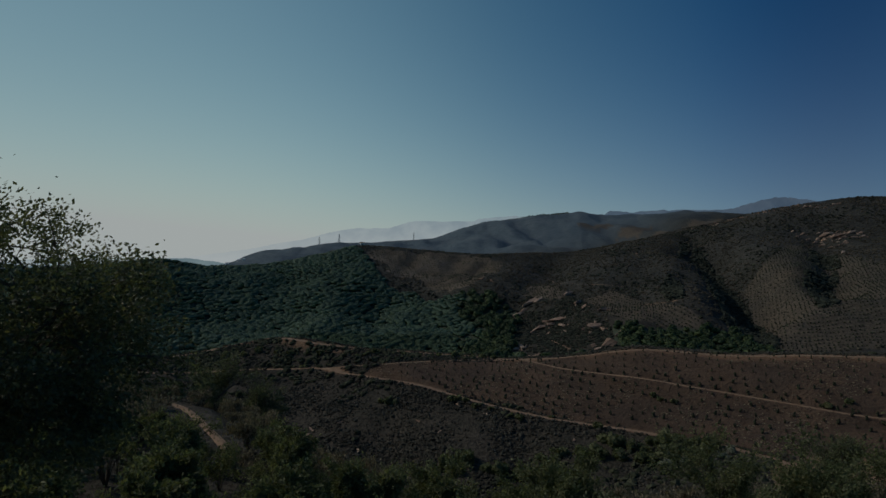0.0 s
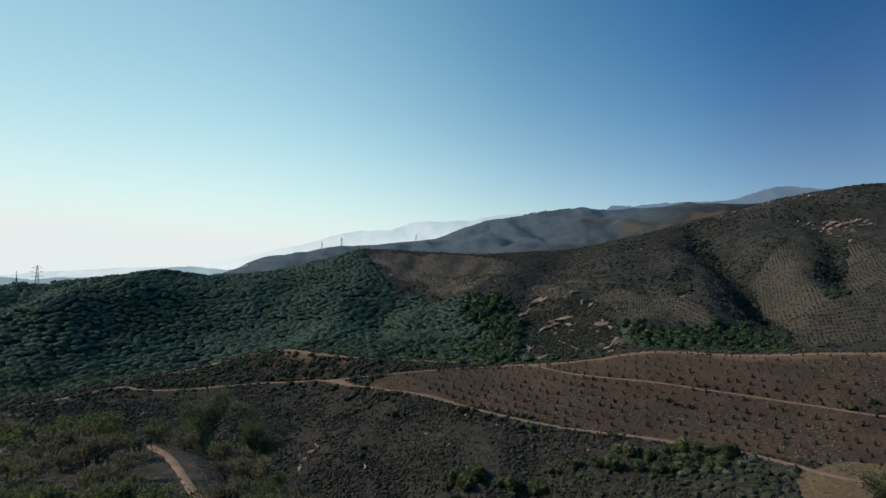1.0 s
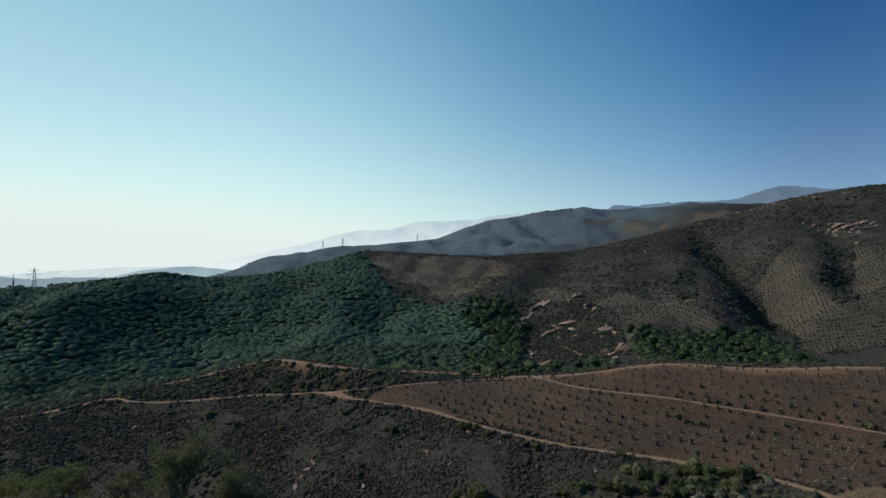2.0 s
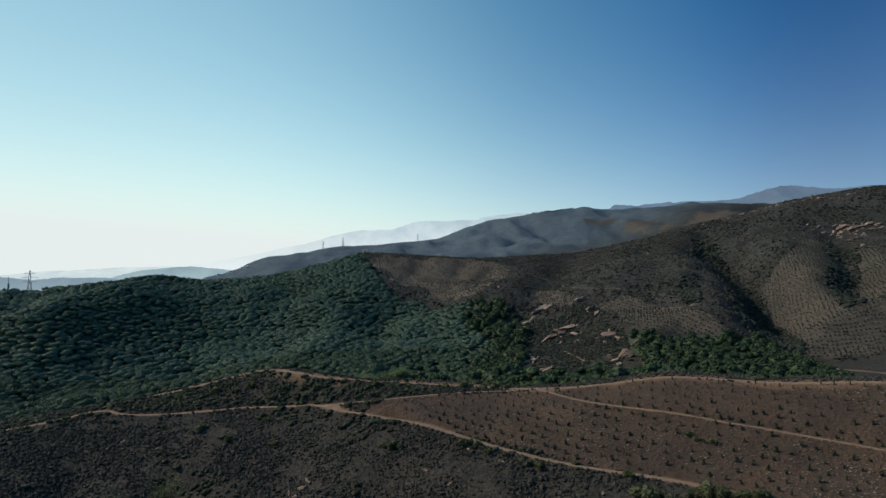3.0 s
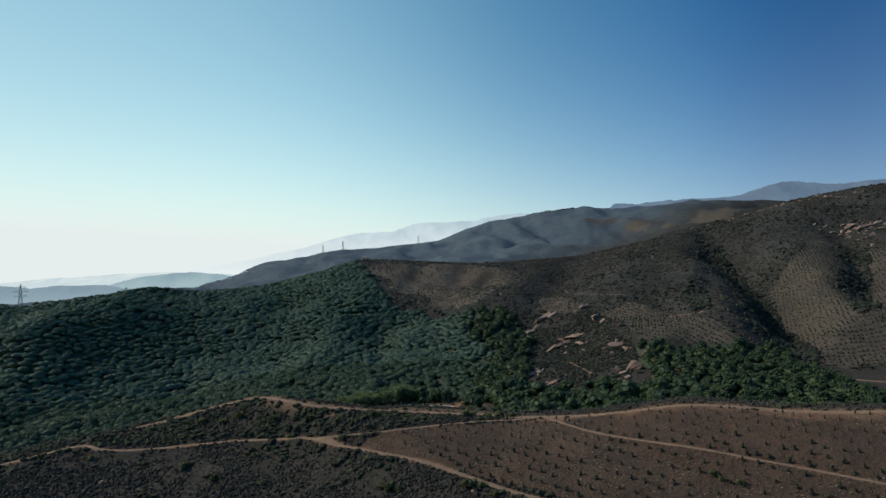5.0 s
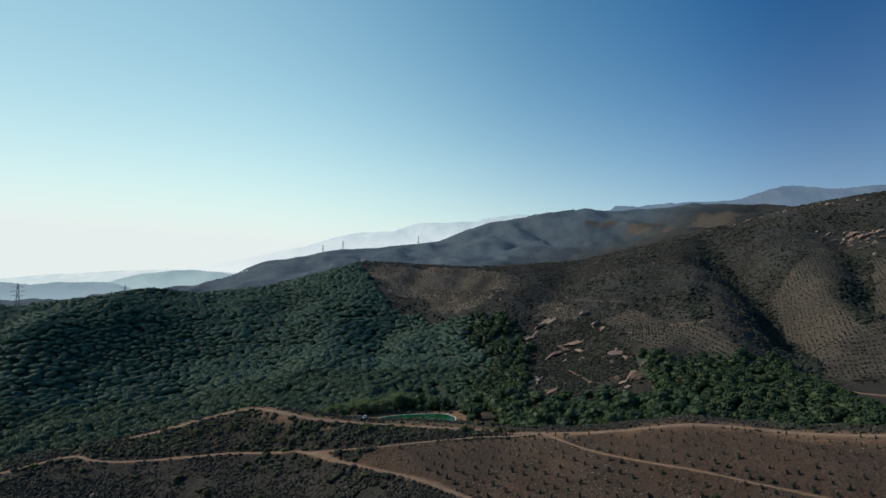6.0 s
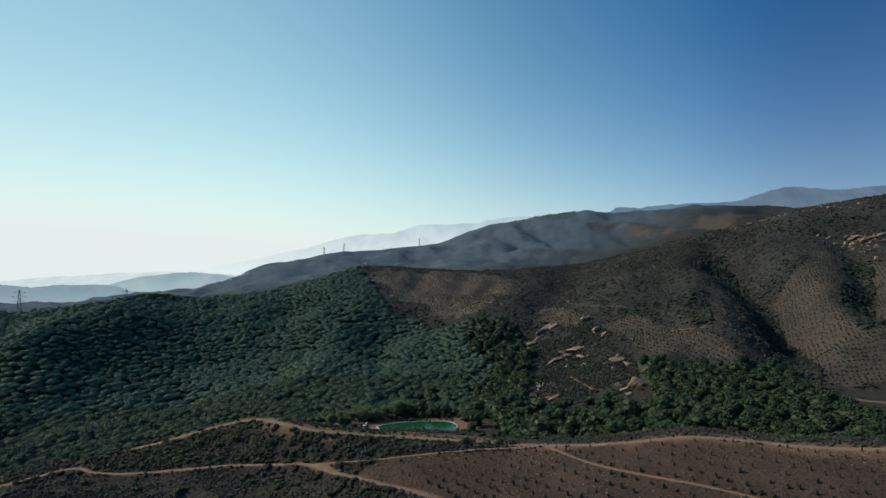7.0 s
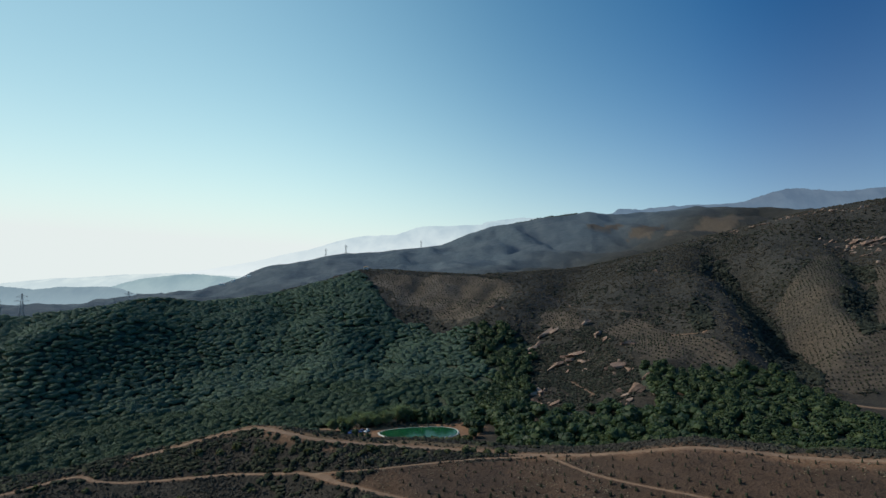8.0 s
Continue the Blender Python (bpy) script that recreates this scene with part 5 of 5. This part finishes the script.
for x, y, w in ((-41.7, 187, 2.6), (-40.3, 189.5, 2.0), (-42.5, 183, 2.8), (-43.5, 180, 2.2), (-31, 189, 1.6), (-15, 193.8, 2.4), (-27, 198, 1.4), (-45, 186, 1.6), (8, 184, 1.5),
                (16, 177, 1.6), (-5, 180, 1.3), (40, 158, 1.5), (71, 137, 1.5), (-23, 175, 1.7), (2, 172, 1.4), (-95, 213, 1.5), (-110, 218, 1.8), (-113, 214, 1.4),
                (-13, 52, 0.9), (-11, 50, 0.7), (-15, 48, 0.8), (-14, 54, 0.6)):
    rock(x, y, w, "small pale rock on the dry ravine slope", "rocks on the ravine slope")


# ---- the pond and its yard ----
WATER, wn2, wl2, wb = material("green_water", 0.18, 0.0, 0.4)
wb.inputs["IOR"].default_value = 1.33
wl2.new(ramp(wn2, wl2, noise_node(wn2, wl2, 0.12, 4, 0.6, place(wn2)), [(0.3, (0.006, 0.060, 0.022)), (0.7, (0.014, 0.095, 0.038))]), wb.inputs["Base Color"])
bump(wn2, wl2, wb, noise_node(wn2, wl2, 1.4, 3, 0.6, place(wn2)), 0.06, 0.05)
POND = run([(-38, 385.5), (-33, 391.5), (-22, 396.5), (-8, 398.5), (1, 397.5), (6.5, 393), (8.5, 385), (6, 377), (-3, 371.5), (-16, 369.5), (-28, 372.5), (-35.5, 379), (-38, 385.5)], 1.2)[:-1]
mid = POND.mean(0)
pond = thing("pond", mid[0], mid[1], 42.0, "oval irrigation pond of still green water with a pale rim", "pond")
n = len(POND)
ring = []
for k, z in ((0.978, 0.2), (0.988, 0.42), (0.995, 0.46), (1.005, 0.42), (1.02, -0.1)):
    q = (POND - mid) * k
    ring.append(np.column_stack([q, np.full(n, z)]))
f = []
for a in range(4):
    for b in range(n):
        c = (b + 1) % n
        f.append((a * n + b, a * n + c, (a + 1) * n + c, (a + 1) * n + b))
part("rim", (np.concatenate(ring), np.array(f)), LINER, pond, "pale liner folded over the bank", True)
q = (POND - mid) * 0.975
part("water", (np.vstack([np.column_stack([q, np.full(n, 0.36)]), [[0, 0, 0.36]]]), np.array([(b, (b + 1) % n, n) for b in range(n)])), WATER, pond, "still green water")

fence = thing("fence", -20, 369, 42, "low row of brown wooden posts beside the pond", "fence")
fr = np.random.RandomState(5)
line = run([(-40, 381), (-35, 373), (-26, 368), (-14, 366), (-4, 367.5)], 1.6)
post = None
for x, y in line:
    p = tube([(0, 0, -0.3), (0, 0, 1.15)], [0.09, 0.08], 6)
    if post is None:
        post = part("post", p, WOOD_POST, fence)
        ob = post
    else:
        ob = new("post", post.data)
        ob.parent = fence
    ob.location = (x + 20, y - 369, ground_z(x, y) - 42)
rail = np.column_stack([line[:, 0] + 20, line[:, 1] - 369, height(line[:, 0], line[:, 1]) - 42 + 0.95])
part("rail", tube(rail, np.full(len(rail), 0.05), 5), WOOD_POST, fence)


def vehicle(x, y, turn, paint, label):
    e = thing("parked_car", x, y, ground_z(x, y) + 0.02, label, "car", "vehicles parked by the pond")
    e.rotation_euler = (0, 0, radians(turn))
    prof = [(-2.3, 0.45), (-2.35, 0.85), (-2.1, 1.0), (-1.0, 1.08), (-0.4, 1.62), (1.5, 1.66), (2.15, 1.1), (2.35, 0.95), (2.35, 0.45)]
    v = [(x0, s * (0.9 if z0 < 1.2 else 0.72), z0) for s in (-1, 1) for x0, z0 in prof]
    k = len(prof)
    f = [(i, (i + 1) % k, k + (i + 1) % k) for i in range(k)] + [(i, k + (i + 1) % k, k + i) for i in range(k)]
    f += [(0, i + 1, i) for i in range(1, k - 1)] + [(k, k + i, k + i + 1) for i in range(1, k - 1)]
    part("body", (np.array(v, float), np.array(f)), paint, e)
    w = [(-0.95, 1.12), (-0.45, 1.56), (1.45, 1.60), (1.95, 1.15)]
    for s in (-1, 1):
        part("side_window", (np.array([(a, s * (0.885 if b < 1.3 else 0.765), b) for a, b in w]), np.array([(0, 1, 2), (0, 2, 3)])), GLASS_DARK, e)
    part("windscreen", (np.array([(-1.03, -0.78, 1.1), (-1.03, 0.78, 1.1), (-0.46, 0.66, 1.6), (-0.46, -0.66, 1.6)]), np.array([(0, 1, 2), (0, 2, 3)])), GLASS_DARK, e)
    for a in (-1.45, 1.45):
        for s in (-0.82, 0.82):
            part("wheel", tube([(a, s - 0.1, 0.34), (a, s - 0.099, 0.34), (a, s + 0.099, 0.34), (a, s + 0.1, 0.34)], [0.01, 0.34, 0.34, 0.01], 14), RUBBER, e)
    return e


vehicle(-45, 389, 70, WHITE_PAINT, "white car parked on bare earth by the pond")
vehicle(-48, 388.5, 75, BLUE_PAINT, "blue car parked among others by the pond")
vehicle(-51, 387.5, 80, WHITE_PAINT, "white van-like car under the trees by the pond")
vehicle(-54, 386, 80, BLUE_PAINT, "dark blue car at the end of the parked row")

shade = thing("gazebo", -31, 406, ground_z(-31, 406), "small open shelter with a tan pitched roof", "shelter")
for a, b in ((-1.6, -1.6), (1.6, -1.6), (-1.6, 1.6), (1.6, 1.6)):
    part("post", tube([(a, b, -0.2), (a, b, 2.5)], [0.08, 0.08], 6), WOOD_POST, shade)
v = np.array([(-2.1, -2.1, 2.45), (2.1, -2.1, 2.45), (2.1, 2.1, 2.45), (-2.1, 2.1, 2.45), (0, 0, 3.5), (-2.1, -2.1, 2.33), (2.1, -2.1, 2.33), (2.1, 2.1, 2.33), (-2.1, 2.1, 2.33)])
part("roof", (v, np.array([(0, 1, 4), (1, 2, 4), (2, 3, 4), (3, 0, 4), (5, 7, 6), (5, 8, 7), (0, 5, 6), (0, 6, 1), (1, 6, 7), (1, 7, 2), (2, 7, 8), (2, 8, 3), (3, 8, 5), (3, 5, 0)])), TILE, shade)


def cottage(name, x, y, w, d, h, turn, wall, roof, label, category, sink=0.5):
    """A small gabled building with doors and windows."""
    e = thing(name, x, y, ground_z(x, y) - sink, label, category)
    e.rotation_euler = (0, 0, radians(turn))
    part("wall", box_piece(-w / 2, -d / 2, 0, w / 2, d / 2, h + sink), wall, e)
    z, o, p = h + sink, 0.5, d * 0.28
    v = np.array([(-w / 2 - o, -d / 2 - o, z - 0.1), (w / 2 + o, -d / 2 - o, z - 0.1), (w / 2 + o, 0, z + p), (-w / 2 - o, 0, z + p), (-w / 2 - o, d / 2 + o, z - 0.1), (w / 2 + o, d / 2 + o, z - 0.1)])
    v = np.concatenate([v, v + [0, 0, 0.18]])
    f = [(6, 7, 8), (6, 8, 9), (9, 8, 11), (9, 11, 10), (0, 2, 1), (0, 3, 2), (3, 5, 2), (3, 4, 5), (0, 1, 7), (0, 7, 6), (4, 10, 11), (4, 11, 5), (0, 6, 9), (0, 9, 3), (3, 9, 10), (3, 10, 4),
         (1, 2, 8), (1, 8, 7), (2, 5, 11), (2, 11, 8)]
    part("roof", (v, np.array(f)), roof, e)
    part("gable", (np.array([(s * w / 2, yy, zz) for s in (-1, 1) for yy, zz in ((-d / 2, z), (d / 2, z), (0, z + p))]), np.array([(0, 2, 1), (3, 4, 5)])), wall, e)
    for i in range(3):
        a = -w / 2 + w * (i + 0.75) / 3.5
        if i == 1:
            part("door", box_piece(a - 0.5, -d / 2 - 0.05, sink, a + 0.5, -d / 2 + 0.02, sink + 2.1), WOOD_POST, e)
        else:
            part("window", box_piece(a - 0.6, -d / 2 - 0.04, sink + 1.0, a + 0.6, -d / 2 + 0.02, sink + 2.1), GLASS_DARK, e)
    return e


cottage("ranch_house", -26, 419, 9, 5, 2.5, -12, TILE, TILE, "low ranch house half hidden by trees above the pond", "house")
cottage("hilltop_hut", -97, 806, 5, 4.5, 3.6, 10, WHITE_PAINT, TILE, "small pale hut on the bare hilltop", "hut")
for x, y, w, t in ((-700, 2010, 16, 10), (-672, 2030, 11, -10), (-640, 2050, 13, 20), (-615, 2010, 10, 0)):
    cottage("farm_building", x, y, w, w * 0.55, 4, t, WHITE_PAINT, WHITE_PAINT, "white farm building on the distant ridge end", "building", 2.0)

for x, y, tall, seed in ((-33, 403, 10, 31), (-40, 399, 8, 37), (-47, 397, 8.5, 39), (-25, 410, 12, 35), (-54, 393, 8, 41), (-44, 404, 9, 43), (-60, 396, 8, 45), (-50, 403, 9.5, 47), (-66, 391, 7, 49)):
    leafy("shade_tree", x, y, tall, 0.95, seed, 6000, 0.5, 0.2, "leafy pale green shade tree by the pond", "tree", LEAF_SHADE, levels=3, start=6, group="shade trees by the pond", fuzz=0.07)
sr = np.random.RandomState(9)
for x, y, k in ((-14, 408, 1.6), (-8, 406, 1.5), (-3, 407, 1.7), (2, 404, 1.3), (-18, 412, 1.8), (-30, 414, 1.6), (-37, 408, 1.5), (-42, 404, 1.3), (14, 398, 1.3), (18, 390, 1.2), (20, 382, 1.3),
                (-10, 413, 1.7), (-21, 407, 1.2), (-48, 401, 1.3), (-58, 396, 1.2), (16, 374, 1.1), (-58, 388, 1.0), (-50, 378, 0.8), (-46, 374, 0.7), (-42, 371, 0.7), (12, 368, 0.7)):
    y = y + 4 if y >= 400 else y
    ob = copy_thing(SOURCES[sr.randint(5)], pose(x, y, ground_z(x, y), 0, 0, sr.uniform(0, 360)))
    ob.scale = (k, k, k * 1.15)
    tagged(ob, "large dark green tree shading the pond bank", "tree", "trees round the pond")


# ---- pylons and masts ----
def pylon(x, y, tall, width, label, turn=20):
    e = thing("pylon", x, y, ground_z(x, y) - 0.5, label, "pylon", "power line pylons")
    e.rotation_euler = (0, 0, radians(turn))
    w = tall * 0.0045 * width
    tiers = [(0, 0.11), (0.3, 0.07), (0.55, 0.038), (0.78, 0.026), (1.0, 0.012)]
    legs, braces = [], []
    for s in ((-1, -1), (1, -1), (1, 1), (-1, 1)):
        legs.append(tube([(s[0] * h * tall, s[1] * h * tall, z * tall) for z, h in tiers], [w * 1.3, w * 1.1, w, w * 0.9, w * 0.7], 4))
    for (z0, h0), (z1, h1) in zip(tiers[:-1], tiers[1:]):
        for a, b in (((-1, -1), (1, -1)), ((1, -1), (1, 1)), ((1, 1), (-1, 1)), ((-1, 1), (-1, -1))):
            p0, p1 = (a[0] * h0 * tall, a[1] * h0 * tall, z0 * tall), (b[0] * h1 * tall, b[1] * h1 * tall, z1 * tall)
            p2, p3 = (b[0] * h0 * tall, b[1] * h0 * tall, z0 * tall), (a[0] * h1 * tall, a[1] * h1 * tall, z1 * tall)
            braces += [beam(p0, p1, w * 0.6), beam(p2, p3, w * 0.6), beam(p3, p1, w * 0.6)]
    for leg in legs:
        part("leg", leg, STEEL, e)
    part("bracing", merge(braces), STEEL, e)
    for z, reach in ((0.66, 0.16), (0.78, 0.19), (0.9, 0.14)):
        for s in (-1, 1):
            arm = [beam((s * 0.02 * tall, 0, z * tall), (s * reach * tall, 0, (z + 0.012) * tall), w * 0.8), beam((s * 0.02 * tall, 0, (z + 0.05) * tall), (s * reach * tall, 0, (z + 0.012) * tall), w * 0.7)]
            part("crossarm", merge(arm), STEEL, e)


def pylon_top(x, y, top, width, label, turn=20):
    pylon(x, y, top - ground_z(x, y) + 0.5, width, label, turn)


pylon_top(-409.5, 630, 120.3, 1.0, "tall lattice steel pylon beyond the grove hill", 25)


def pole(x, y, top, label):
    z = ground_z(x, y)
    e = thing("utility_pole", x, y, z - 0.4, label, "pole", "poles on the hill crest")
    h = top - z + 0.4
    part("shaft", tube([(0, 0, 0), (0, 0, h)], [0.28, 0.18], 8), WOOD_POST, e)
    for k in (0.94, 0.84):
        part("crossarm", box_piece(-1.3, -0.1, h * k, 1.3, 0.1, h * k + 0.2), WOOD_POST, e)
    for s in (-0.55, 0.55):
        part("transformer", tube([(s, 0, h * 0.62), (s, 0, h * 0.62 + 0.01), (s, 0, h * 0.78), (s, 0, h * 0.78 + 0.01)], [0.02, 0.36, 0.36, 0.02], 10), STEEL, e)


pole(-425, 622, 114.5, "slim wooden pole standing beyond the grove hill")
pylon_top(-668, 1300, 99.4, 1.4, "lattice steel pylon half hidden behind the grove crest", 25)
pylon_top(-640, 1300, 111.7, 1.4, "lattice steel pylon behind the rounded grove hill", 25)
for x, y, h in ((-500, 2690, 36), (-424, 2745, 38), (-105, 2930, 34)):
    pylon(x, y, h, 1.6, "distant lattice steel pylon standing on the ridge", 40)
